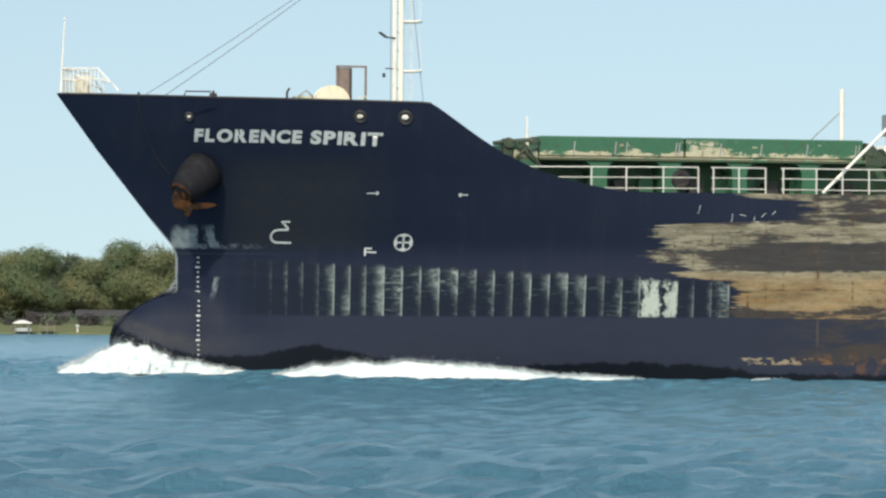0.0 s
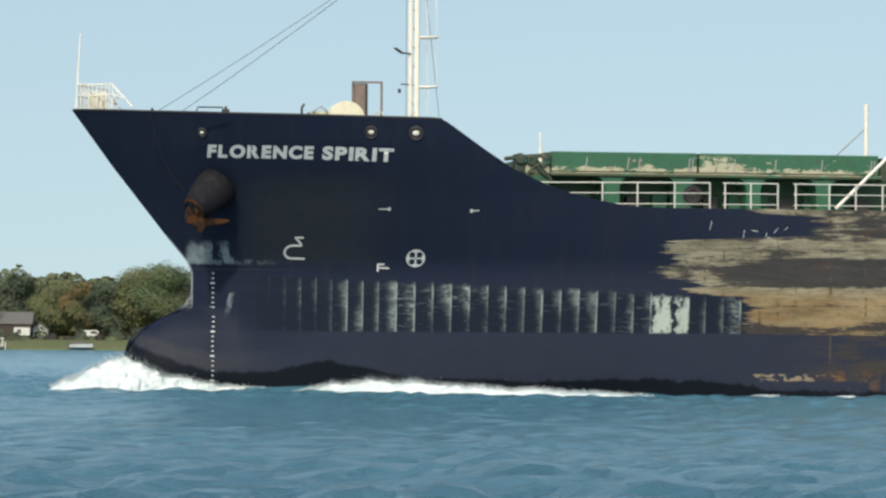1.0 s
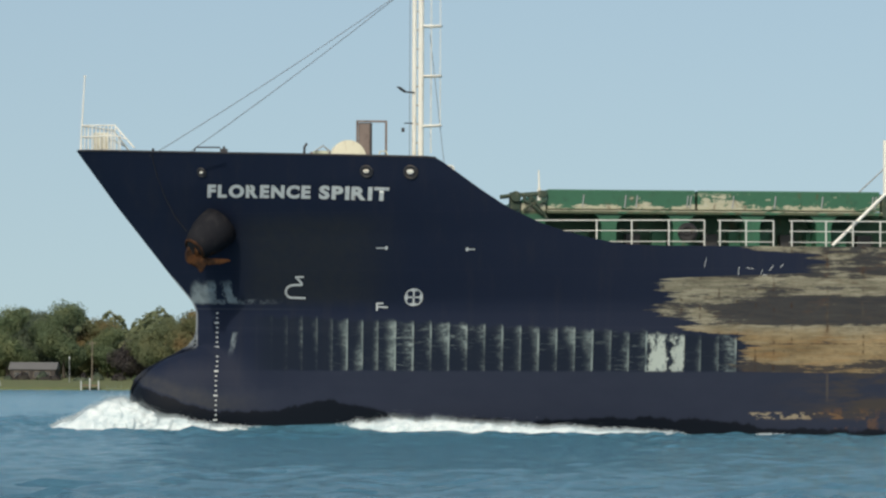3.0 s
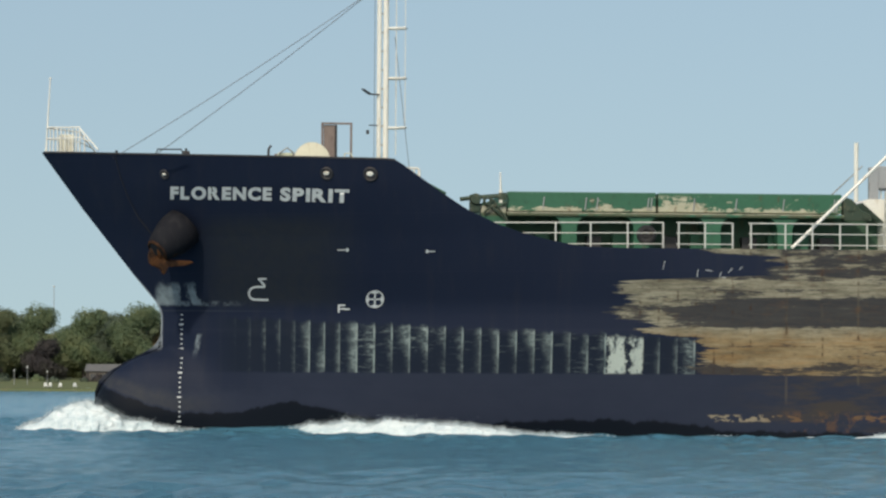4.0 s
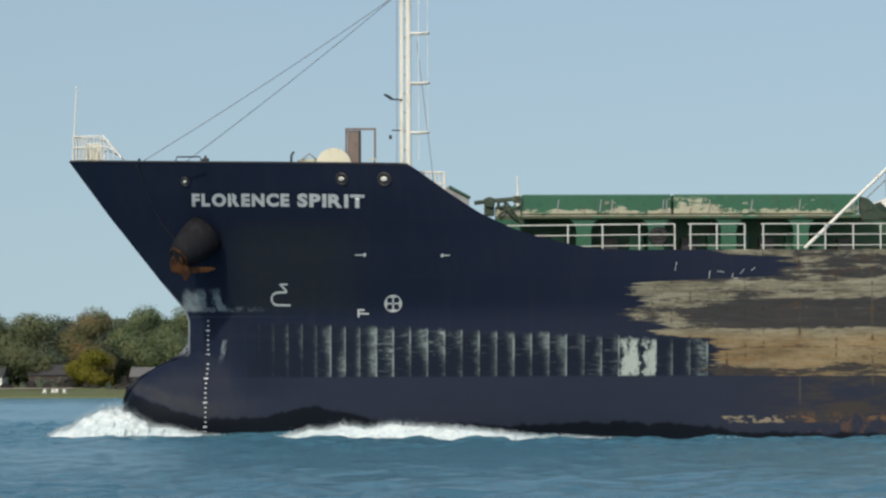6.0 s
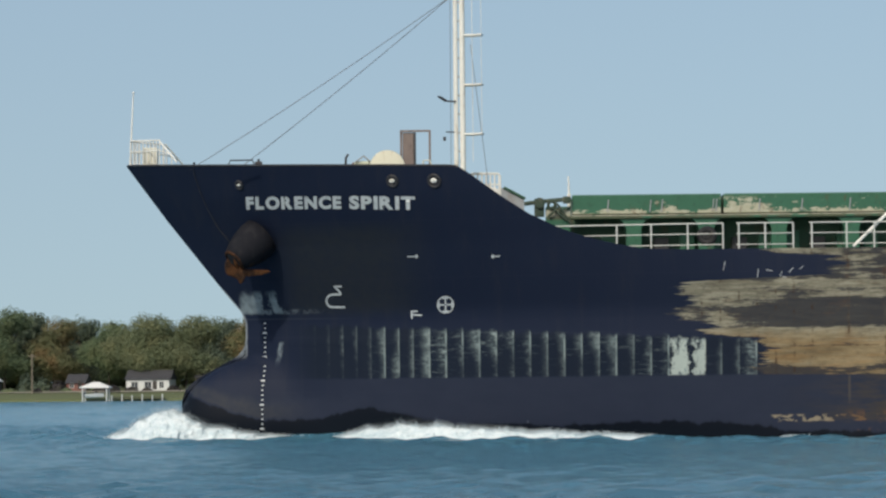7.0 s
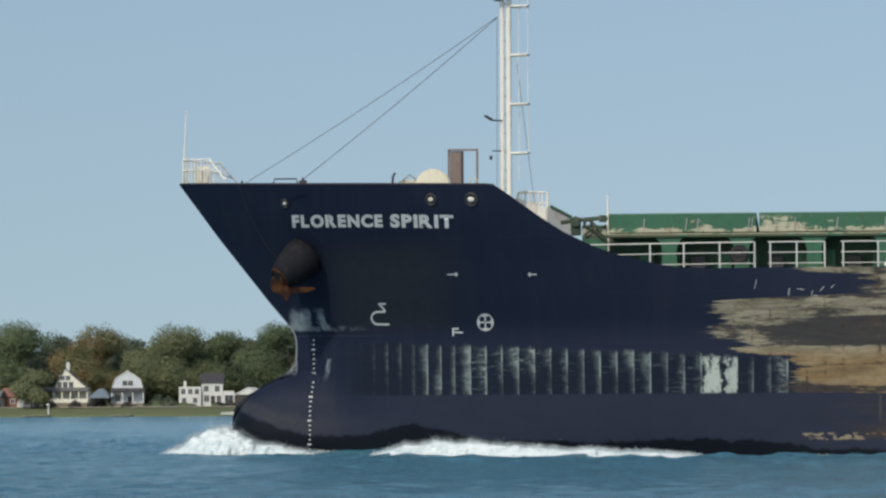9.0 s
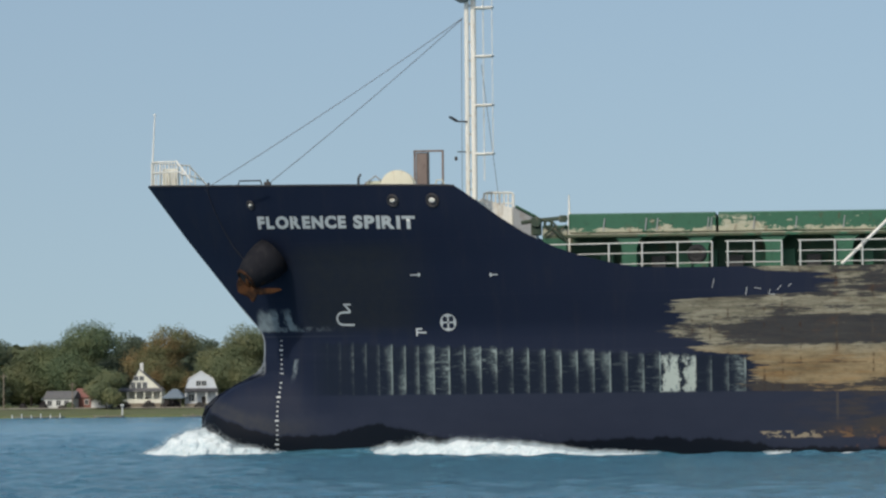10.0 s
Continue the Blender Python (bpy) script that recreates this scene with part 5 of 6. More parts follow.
LEAF = {
    "green": leaf_paint("leaves_green", (0.146, 0.208, 0.127), (0.226, 0.290, 0.163), (0.270, 0.297, 0.154)),
    "olive": leaf_paint("leaves_olive", (0.178, 0.223, 0.133), (0.260, 0.297, 0.171), (0.313, 0.312, 0.167)),
    "autumn": leaf_paint("leaves_turning", (0.190, 0.219, 0.120), (0.270, 0.275, 0.150), (0.400, 0.250, 0.125)),
    "yellow": leaf_paint("leaves_yellow", (0.219, 0.224, 0.042), (0.352, 0.330, 0.050), (0.302, 0.250, 0.050)),
    "purple": leaf_paint("leaves_purple", (0.077, 0.075, 0.081), (0.115, 0.100, 0.103), (0.112, 0.112, 0.089)),
    "dark": leaf_paint("leaves_dark", (0.131, 0.181, 0.144), (0.190, 0.241, 0.173), (0.218, 0.255, 0.160)),
}


def tree(kind, height, spread_r, seed, low=0.16, leaf=0.52, lobes=15, density=1.0, label=""):
    rng = random.Random(seed)
    spread_r *= 1.50
    t = tagged(new("tree"), label or "tall broad-leaved shade tree on the bank", "tree", "trees along the shore")
    crown_base = height * low
    bm = bmesh.new()
    # trunk in tapering, slightly bent lengths, then limbs
    pts = [Vector((0, 0, 0))]
    for i in range(5):
        pts.append(pts[-1] + Vector((rng.uniform(-0.25, 0.25), rng.uniform(-0.25, 0.25), height * 0.13)))
    r = height * 0.022
    for a, b in zip(pts[:-1], pts[1:]):
        tube(bm, a, b, r, 8, r * 0.86)
        r *= 0.86
    centres = []
    # clumps of leaves in uneven tiers, the outer ones small
    for i in range(lobes):
        zz = crown_base + (height - crown_base) * (0.08 + 0.78 * ((i * 0.618) % 1.0))
        rel = (zz - crown_base) / (height - crown_base)
        reach = spread_r * math.sqrt(max(0.30, 1 - (2 * rel - 0.70) ** 2 * 0.55))
        a = 2.399 * i + rng.uniform(-0.5, 0.5)
        inner = i % 4 == 0
        rr = reach * (rng.uniform(0.05, 0.35) if inner else rng.uniform(0.46, 0.78))
        c = Vector((rr * math.cos(a), rr * math.sin(a), zz))
        size = spread_r * (rng.uniform(0.46, 0.60) if inner else rng.uniform(0.27, 0.44)) * (1.0 - 0.12 * rel)
        centres.append((c, size))
        if i % 2:
            q = pts[min(5, 2 + i % 4)]
            tube(bm, q, q.lerp(c, 0.75), height * 0.007, 5, height * 0.002)
    part("trunk", bm, BARK, t)
    vs, fs = [], []
    for c, size in centres:
        n = int(density * 33 * size ** 1.6 / leaf ** 1.2) + 40
        for _ in range(n):
            d = Vector((rng.gauss(0, 1), rng.gauss(0, 1), rng.gauss(0, 1))).normalized()
            rad = size * (rng.uniform(0.40, 1.0) ** 0.5) * (1 + 0.36 * noise.noise(d * 2.1 + c) + 0.22 * noise.noise(d * 5.0 + c))
            p = c + Vector((d.x * rad, d.y * rad, d.z * rad * 0.80))
            if p.z < crown_base * 0.7:
                continue
            s = leaf * rng.uniform(0.55, 1.25)
            nrm = (d + Vector((rng.uniform(-0.7, 0.7), rng.uniform(-0.7, 0.7), rng.uniform(-0.1, 0.9)))).normalized()
            u = nrm.orthogonal().normalized()
            u.rotate(Matrix.Rotation(rng.uniform(0, 6.28), 3, nrm))
            w = nrm.cross(u)
            k = len(vs)
            vs += [p - u * s * 0.5, p + w * s * 0.34 + nrm * s * 0.1, p + u * s * 0.55, p - w * s * 0.34 + nrm * s * 0.1]
            fs.append((k, k + 1, k + 2, k + 3))
    me = bpy.data.meshes.new("crown")
    me.from_pydata(vs, [], fs)
    me.materials.append(LEAF[kind])
    ob = new("crown", me)
    ob.parent = t
    return t


def stand(t, x, y, turn=0.0, s=1.0, first=False):
    m = Matrix.Translation((x, y, ground_z(y) - 0.15)) @ Matrix.Rotation(radians(turn), 4, "Z") @ Matrix.Diagonal((s, s, s, 1))
    if first:
        t.matrix_basis = m
        return t
    return copy_thing(t, m)


# kind, height, radius, low: the trees told apart along the bank, by x
TREES = [
    ("olive", 16.5, 5.0, -27.5, 950), ("green", 17.5, 5.6, -20.0, 944), ("olive", 15.0, 4.6, -8.5, 946), ("green", 19.5, 6.4, -1.0, 952), ("olive", 18.0, 6.0, 7.0, 948),
    ("dark", 16.9, 4.2, -13.5, 962), ("dark", 13.9, 4.0, -34.0, 944), ("autumn", 14.0, 2.8, -39.4, 938), ("green", 17.3, 6.0, -23.0, 960), ("olive", 13.0, 4.2, -45.0, 946),
    ("autumn", 16.6, 4.4, -65.0, 920), ("olive", 14.0, 5.4, -72.6, 930), ("purple", 9.8, 3.6, -79.3, 936), ("green", 12.0, 4.0, -84.5, 948), ("green", 18.0, 4.0, -94.6, 942),
    ("autumn", 13.8, 4.6, -88.0, 962), ("green", 18.0, 5.4, -96.0, 956), ("green", 17.0, 4.8, -107.6, 948), ("purple", 9.6, 3.7, -116.8, 936), ("green", 18.0, 5.4, -118.8, 952),
    ("olive", 17.4, 5.0, -128.0, 946), ("dark", 19.2, 4.8, -136.5, 948), ("green", 19.3, 5.6, -142.0, 950), ("green", 19.6, 5.2, -152.5, 952), ("autumn", 18.6, 5.4, -164.5, 950),
    ("yellow", 8.6, 3.8, -164.2, 934), ("olive", 16.8, 6.6, -180.5, 940), ("olive", 17.2, 6.6, -190.8, 940), ("green", 16.2, 5.0, -199.0, 950), ("autumn", 17.2, 5.4, -212.0, 952),
    ("green", 20.2, 5.8, -223.8, 948), ("dark", 19.4, 4.6, -218.0, 962), ("green", 18.2, 5.2, -236.6, 956), ("olive", 18.4, 7.6, -248.6, 948), ("autumn", 18.4, 7.0, -267.6, 952),
    ("green", 19.2, 8.6, -288.5, 950), ("olive", 15.8, 5.0, -300.5, 952), ("olive", 9.0, 3.6, -281.7, 919), ("dark", 16.9, 5.2, -312.0, 950), ("dark", 17.4, 4.8, -259.0, 966),
    ("dark", 17.4, 5.0, -172.5, 964), ("dark", 17.9, 5.0, -206.0, 966), ("dark", 16.9, 5.0, -230.5, 968), ("dark", 17.9, 5.4, -277.0, 968), ("dark", 16.4, 5.0, -101.8, 968),
    ("dark", 16.4, 5.0, -147.0, 966), ("dark", 16.9, 5.0, -158.5, 968), ("dark", 15.4, 5.0, -123.0, 966), ("dark", 15.9, 5.0, -66.0, 966), ("dark", 15.9, 5.0, -54.0, 968),
    ("green", 17.0, 5.5, 18.0, 950), ("olive", 18.0, 5.5, 29.0, 950), ("green", 17.0, 5.5, 41.0, 952), ("green", 17.0, 6.0, -325.0, 950), ("purple", 12.5, 3.8, -132.0, 936),
]
for i, (kind, h, r, x, y) in enumerate(TREES):
    low = (0.20 if kind != "dark" else 0.10) if kind not in ("purple", "yellow") else 0.08
    words = {"green": "tall green shade tree on the grassy bank", "olive": "broad olive-green tree with a drooping crown", "autumn": "tall tree turning orange-brown in autumn",
             "yellow": "small bright yellow-green tree near the water", "purple": "round dark purple-leaved tree on the lawn", "dark": "dark green tree standing behind the houses"}[kind]
    t = tree(kind, h, r, 100 + i, low, 0.50 if kind != "dark" else 0.62, 40, 1.0, words)
    stand(t, x * y / 925, y, 0, 1.0, True)


def far_woods():
    rng = random.Random(5)
    vs, fs = [], []
    x = -420.0
    while x < 150:
        h, r, y = rng.uniform(10, 16), rng.uniform(4, 6.5), rng.uniform(978, 1010)
        for _ in range(620):
            d = Vector((rng.gauss(0, 1), rng.gauss(0, 1), rng.gauss(0, 1))).normalized()
            p = Vector((x + d.x * r, y + d.y * r, 3.5 + h * 0.5 + d.z * h * 0.5 * (1 + 0.25 * noise.noise(d * 2 + Vector((x, 0, 0))))))
            s = rng.uniform(1.0, 1.9)
            n = (d + Vector((rng.uniform(-0.7, 0.7), rng.uniform(-0.7, 0.7), rng.uniform(-0.2, 0.8)))).normalized()
            u = n.orthogonal().normalized()
            w = n.cross(u)
            k = len(vs)
            vs += [p - u * s * 0.6, p + w * s * 0.45, p + u * s * 0.6, p - w * s * 0.45]
            fs.append((k, k + 1, k + 2, k + 3))
        x += rng.uniform(1.8, 3.4)
    me = bpy.data.meshes.new("far_woods")
    me.from_pydata(vs, [], fs)
    me.materials.append(LEAF["olive"])
    tagged(new("far_woods", me), "hazy mixed woods behind the village", "woods", kind="stuff")


far_woods()


# ---- cottages, docks and boats on the far bank
SIDING = plain("white_siding", (0.56, 0.58, 0.58), (0.66, 0.68, 0.67), 0.6, 0.8, (0.40, 0.41, 0.38), 0.4)
YELLOW = plain("pale_yellow_siding", (0.68, 0.68, 0.58), (0.76, 0.76, 0.67), 0.6, 0.8, (0.45, 0.42, 0.3), 0.3)
BLUEGREY = plain("pale_blue_siding", (0.52, 0.57, 0.63), (0.62, 0.67, 0.71), 0.6, 0.8)
SHINGLE = plain("grey_shingle", (0.095, 0.098, 0.102), (0.155, 0.156, 0.158), 0.9, 1.2, (0.07, 0.07, 0.06), 0.4)
DARKROOF = plain("dark_shingle", (0.030, 0.032, 0.038), (0.06, 0.06, 0.066), 0.9, 1.2)
PALEROOF = plain("pale_metal_roof", (0.60, 0.61, 0.61), (0.70, 0.71, 0.70), 0.5, 0.6)
BRICKRED = plain("red_barn_paint", (0.19, 0.085, 0.072), (0.26, 0.12, 0.10), 0.8, 1.0)
TIMBER = plain("weathered_timber", (0.16, 0.135, 0.105), (0.26, 0.225, 0.18), 0.85, 1.5)
DARKWOOD = plain("dark_stained_wood", (0.036, 0.032, 0.031), (0.064, 0.056, 0.052), 0.8, 1.5)
CANVAS = plain("blue_canvas", (0.10, 0.14, 0.18), (0.15, 0.19, 0.23), 0.8, 1.0)
GLASSDARK = plain("window_glass", (0.030, 0.036, 0.044), (0.055, 0.062, 0.072), 0.12, 0.8)
ASPHALT = plain("pale_gravel", (0.30, 0.28, 0.23), (0.40, 0.37, 0.31), 0.9, 0.4)


def window(parent, x, y, z, w, h, trim=None):
    bm = bmesh.new()
    t = 0.10
    box(bm, x - w / 2 - t, x + w / 2 + t, y - 0.08, y + 0.02, z - t, z)
    box(bm, x - w / 2 - t, x + w / 2 + t, y - 0.08, y + 0.02, z + h, z + h + t)
    box(bm, x - w / 2 - t, x - w / 2, y - 0.08, y + 0.02, z, z + h)
    box(bm, x + w / 2, x + w / 2 + t, y - 0.08, y + 0.02, z, z + h)
    box(bm, x - 0.03, x + 0.03, y - 0.06, y + 0.02, z, z + h)
    f = part("window", bm, trim or SIDING, parent)
    bm = bmesh.new()
    box(bm, x - w / 2, x + w / 2, y - 0.03, y + 0.01, z, z + h)
    part("pane", bm, GLASSDARK, f)


def house(label, x0, x1, y0, depth, z0, outline, wall, roof, wins=(), door=None, over=0.35, along=False, name="house"):
    """outline: (x, z) points of the gable from left eave over the ridge to right eave. along: the ridge runs along x and the eaves face the river."""
    h = tagged(new(name), label, name.replace("_", " "), "houses on the bank" if name == "house" else "")
    z0 -= 0.7
    bm = bmesh.new()
    if not along:
        plate(bm, [(x0, z0)] + [(x, z) for x, z in outline] + [(x1, z0)], y0, y0 + depth)
        part("wall", bm, wall, h)
        bm = bmesh.new()
        for (xa, za), (xb, zb) in zip(outline[:-1], outline[1:]):
            d = Vector((xb - xa, zb - za)).normalized() * (over if (xa, za) == outline[0] or (xb, zb) == outline[-1] else 0.0)
            a = (xa - d.x, za - d.y) if (xa, za) == outline[0] else (xa, za)
            b = (xb + d.x, zb + d.y) if (xb, zb) == outline[-1] else (xb, zb)
            plate(bm, [a, b, (b[0], b[1] + 0.22), (a[0], a[1] + 0.22)], y0 - over, y0 + depth + over)
        part("roof", bm, roof, h)
    else:
        eave, ridge = outline
        box(bm, x0, x1, y0, y0 + depth, z0, eave)
        part("wall", bm, wall, h)
        bm = bmesh.new()
        yc = y0 + depth / 2
        v = [bm.verts.new(p) for p in ((x0 - over, y0 - over, eave - 0.1), (x1 + over, y0 - over, eave - 0.1), (x1 + over, yc, ridge), (x0 - over, yc, ridge),
                                       (x0 - over, y0 + depth + over, eave - 0.1), (x1 + over, y0 + depth + over, eave - 0.1))]
        for q in ((0, 1, 2, 3), (3, 2, 5, 4), (0, 3, 4), (1, 5, 2), (0, 4, 5, 1)):
            bm.faces.new([v[i] for i in q])
        part("roof", bm, roof, h)
    for x, z, w, hh in wins:
        window(h, x, y0, z, w, hh, TIMBER if wall is DARKWOOD else None)
    if door:
        bm = bmesh.new()
        box(bm, door - 0.5, door + 0.5, y0 - 0.05, y0 + 0.02, z0 + 0.7, z0 + 2.75, 0.02)
        part("door", bm, DARKWOOD, h)
    return h


def porch(h, x0, x1, y0, depth, z0, z1, roof, posts, wall=None, rail=True):
    bm = bmesh.new()
    v = [bm.verts.new(p) for p in ((x0 - 0.3, y0 - depth - 0.3, z1), (x1 + 0.3, y0 - depth - 0.3, z1), (x1 + 0.2, y0 + 0.1, z1 + 0.75), (x0 - 0.2, y0 + 0.1, z1 + 0.75),
                                   (x0 - 0.3, y0 - depth - 0.3, z1 - 0.2), (x1 + 0.3, y0 - depth - 0.3, z1 - 0.2), (x1 + 0.2, y0 + 0.1, z1 - 0.2), (x0 - 0.2, y0 + 0.1, z1 - 0.2))]
    for q in ((0, 1, 2, 3), (4, 7, 6, 5), (0, 4, 5, 1), (1, 5, 6, 2), (3, 7, 4, 0)):
        bm.faces.new([v[i] for i in q])
    part("porch_roof", bm, roof, h)
    for i in range(posts):
        x = x0 + (x1 - x0) * i / (posts - 1)
        bm = bmesh.new()
        box(bm, x - 0.14, x + 0.14, y0 - depth - 0.1, y0 - depth + 0.15, z0, z1 - 0.2, 0.02)
        part("porch_post", bm, wall or SIDING, h)
    bm = bmesh.new()
    box(bm, x0, x1, y0 - depth - 0.1, y0, z0 - 1.4, z0)
    part("porch_floor", bm, TIMBER, h)
    if rail:
        bm = bmesh.new()
        box(bm, x0, x1, y0 - depth - 0.05, y0 - depth + 0.05, z0, z0 + 0.95)
        part("porch_wall", bm, wall or SIDING, h)


HY = 926.0
def face(h, x, y, turn):
    """Turn a house on its plot to face down the river."""
    h.matrix_basis = Matrix.Translation((x, y, 0)) @ Matrix.Rotation(radians(turn), 4, "Z") @ Matrix.Translation((-x, -y, 0))


# yellow gabled cottage with a deep porch
h = house("pale cream cottage with a steep gable and porch", -276.4, -268.3, HY, 7, 2.6, [(-276.4, 6.9), (-273.9, 11.3), (-268.3, 6.4)], YELLOW, SHINGLE,
          [(-275.3, 6.9, 1.0, 1.35), (-273.9, 6.9, 1.0, 1.35), (-272.5, 6.9, 1.0, 1.35), (-274.55, 8.7, 1.0, 1.0), (-273.25, 8.7, 1.0, 1.0)], -272.0, over=0.2)
porch(h, -278.4, -268.5, HY, 2.6, 3.3, 6.2, SHINGLE, 6, YELLOW)
bm = bmesh.new()
box(bm, -273.8, -273.0, HY + 2, HY + 3, 10.4, 12.9, 0.05)
part("chimney", bm, SIDING, h)
face(h, -273, HY, 12)
# gambrel cottage
h = house("pale blue-white gambrel-roofed cottage with a porch", -262.3, -254.9, HY, 7, 2.7,
          [(-262.3, 6.6), (-261.6, 8.8), (-258.6, 10.7), (-255.6, 8.8), (-254.9, 6.6)], BLUEGREY, PALEROOF, [(-259.2, 7.3, 1.1, 1.15), (-257.9, 7.3, 1.1, 1.15), (-260.9, 3.6, 1.2, 1.6)], -258.0, over=0.15)
porch(h, -262.3, -254.9, HY, 2.0, 3.1, 6.0, DARKROOF, 4, SIDING, False)
face(h, -258.6, HY, 16)
# two-storey white house with a wing
h = house("white two-storey house with a dark roof", -240.7, -235.7, HY + 2, 8, 2.7, (7.9, 10.2), SIDING, DARKROOF,
          [(-239.6, 5.8, 1.1, 1.3), (-237.0, 5.8, 1.1, 1.3), (-236.6, 3.4, 1.0, 1.4), (-239.5, 3.4, 1.1, 1.5)], -238.0, along=True)
bm = bmesh.new()
box(bm, -246.0, -240.8, HY + 1, HY + 7, 2.0, 6.9, 0.04)
w = part("wing", bm, SIDING, h)
for x, z in ((-245.0, 5.2), (-243.3, 5.2), (-241.8, 5.2), (-244.8, 3.1), (-242.2, 3.1)):
    window(h, x, HY + 1, z, 0.95, 1.2)
bm = bmesh.new()
box(bm, -235.6, -232.9, HY + 1, HY + 7, 2.0, 5.9, 0.04)
part("sunroom", bm, SIDING, h)
window(h, -234.2, HY + 1, 3.3, 1.9, 1.6)
bm = bmesh.new()
box(bm, -245.0, -244.4, HY + 5, HY + 5.6, 6.8, 8.3, 0.03)
part("chimney", bm, SIDING, h)
face(h, -239, HY + 1, 13)
# open boathouse
h = house("small white-roofed boathouse with a dark opening", -231.0, -225.2, 921, 7, 2.3, [(-231.0, 4.9), (-227.9, 6.5), (-225.2, 4.9)], DARKWOOD, PALEROOF, name="boathouse")
bm = bmesh.new()
plate(bm, [(-230.8, 5.0), (-227.9, 6.45), (-225.4, 5.0)], 920.8, 921.0)
part("gable_board", bm, SIDING, h)
# red cottage and white cottage further up the bank
house("small red-brown cottage half hidden by trees", -210.6, -206.3, HY + 6, 7, 2.8, (4.3, 6.4), BRICKRED, DARKROOF, [(-209.3, 3.2, 0.9, 0.9)], -207.4, along=True)
h = house("low white bungalow behind the willows", -195.4, -185.2, HY + 2, 8, 2.6, (5.0, 7.2), SIDING, DARKROOF, [(-193.4, 3.0, 1.5, 1.4), (-190.2, 3.0, 1.6, 1.4), (-187.0, 3.0, 1.0, 1.4)], -188.6, along=True)
house("dark timber house behind the trees", -180.0, -168.4, HY + 8, 8, 2.8, (5.4, 7.8), DARKWOOD, DARKROOF, [(-177.5, 3.5, 1.4, 1.2), (-172.0, 3.5, 1.6, 1.2)], -174.6, along=True)
h = house("low cottage with a pale gable and grey roof", -154.6, -147.0, HY, 8, 2.5, (4.9, 7.1), DARKWOOD, SHINGLE, [(-152.8, 3.0, 1.1, 1.3), (-151.0, 3.0, 1.1, 1.3)], along=True)
bm = bmesh.new()
plate(bm, [(-149.6, 2.5), (-149.6, 4.2), (-148.3, 5.0), (-147.0, 4.2), (-147.0, 2.5)], HY - 1.2, HY)
part("bay", bm, SIDING, h)
window(h, -148.3, HY - 1.2, 2.9, 1.3, 1.1)
house("long low cottage with a row of pale windows", -107.2, -96.8, HY, 8, 2.4, (4.7, 6.3), DARKWOOD, SHINGLE, [(-105.6, 2.8, 1.2, 1.3), (-103.4, 2.8, 1.2, 1.3), (-101.0, 2.8, 1.2, 1.3), (-98.6, 2.8, 1.2, 1.3)], along=True)
h = house("long brown house with a hipped grey roof", -62.0, -50.0, HY + 2, 9, 2.2, (5.9, 8.6), DARKWOOD, SHINGLE, [(-60.2, 3.0, 1.4, 1.4), (-57.4, 3.0, 1.8, 1.4)], -55.6, along=True)
bm = bmesh.new()
box(bm, -53.8, -50.2, HY + 0.6, HY + 2, 3.2, 5.0, 0.04)
part("sunroom", bm, SIDING, h)
window(h, -52.6, HY + 0.6, 3.6, 0.9, 1.0)
house("low grey cottage with a pale porch", -297.6, -290.5, HY, 7, 2.4, (4.6, 6.4), SIDING, SHINGLE, [(-296.2, 2.9, 1.1, 1.2), (-294.0, 2.9, 1.1, 1.2), (-292.0, 2.9, 1.1, 1.2)], along=True)
house("dull red cottage with a low roof", -291.6, -286.0, HY + 5, 7, 2.6, (4.9, 7.0), BRICKRED, BRICKRED, [(-288.5, 3.2, 0.9, 1.1)], along=True)
house("tiny white gabled boat shed", -284.6, -280.4, 922, 4, 2.2, [(-284.6, 3.9), (-282.6, 5.2), (-280.4, 3.9)], SIDING, SHINGLE, [(-282.4, 2.9, 0.8, 0.8)], name="shed")
house("white cottage glimpsed between the trunks", -50.2, -46.6, HY + 10, 6, 2.6, [(-50.2, 4.6), (-48.4, 6.0), (-46.6, 4.6)], SIDING, SHINGLE)
house("low dark boathouse under the trees", -10.5, 3.0, HY + 4, 8, 2.2, (4.2, 5.6), DARKWOOD, DARKROOF, [(-7.0, 2.7, 1.0, 1.0), (-2.0, 2.7, 1.0, 1.0)], along=True)
house("dark house with a long low roof", -22.0, -12.0, HY + 12, 8, 2.3, (4.1, 5.4), DARKWOOD, DARKROOF, [(-19.5, 2.8, 1.6, 1.0)], along=True)


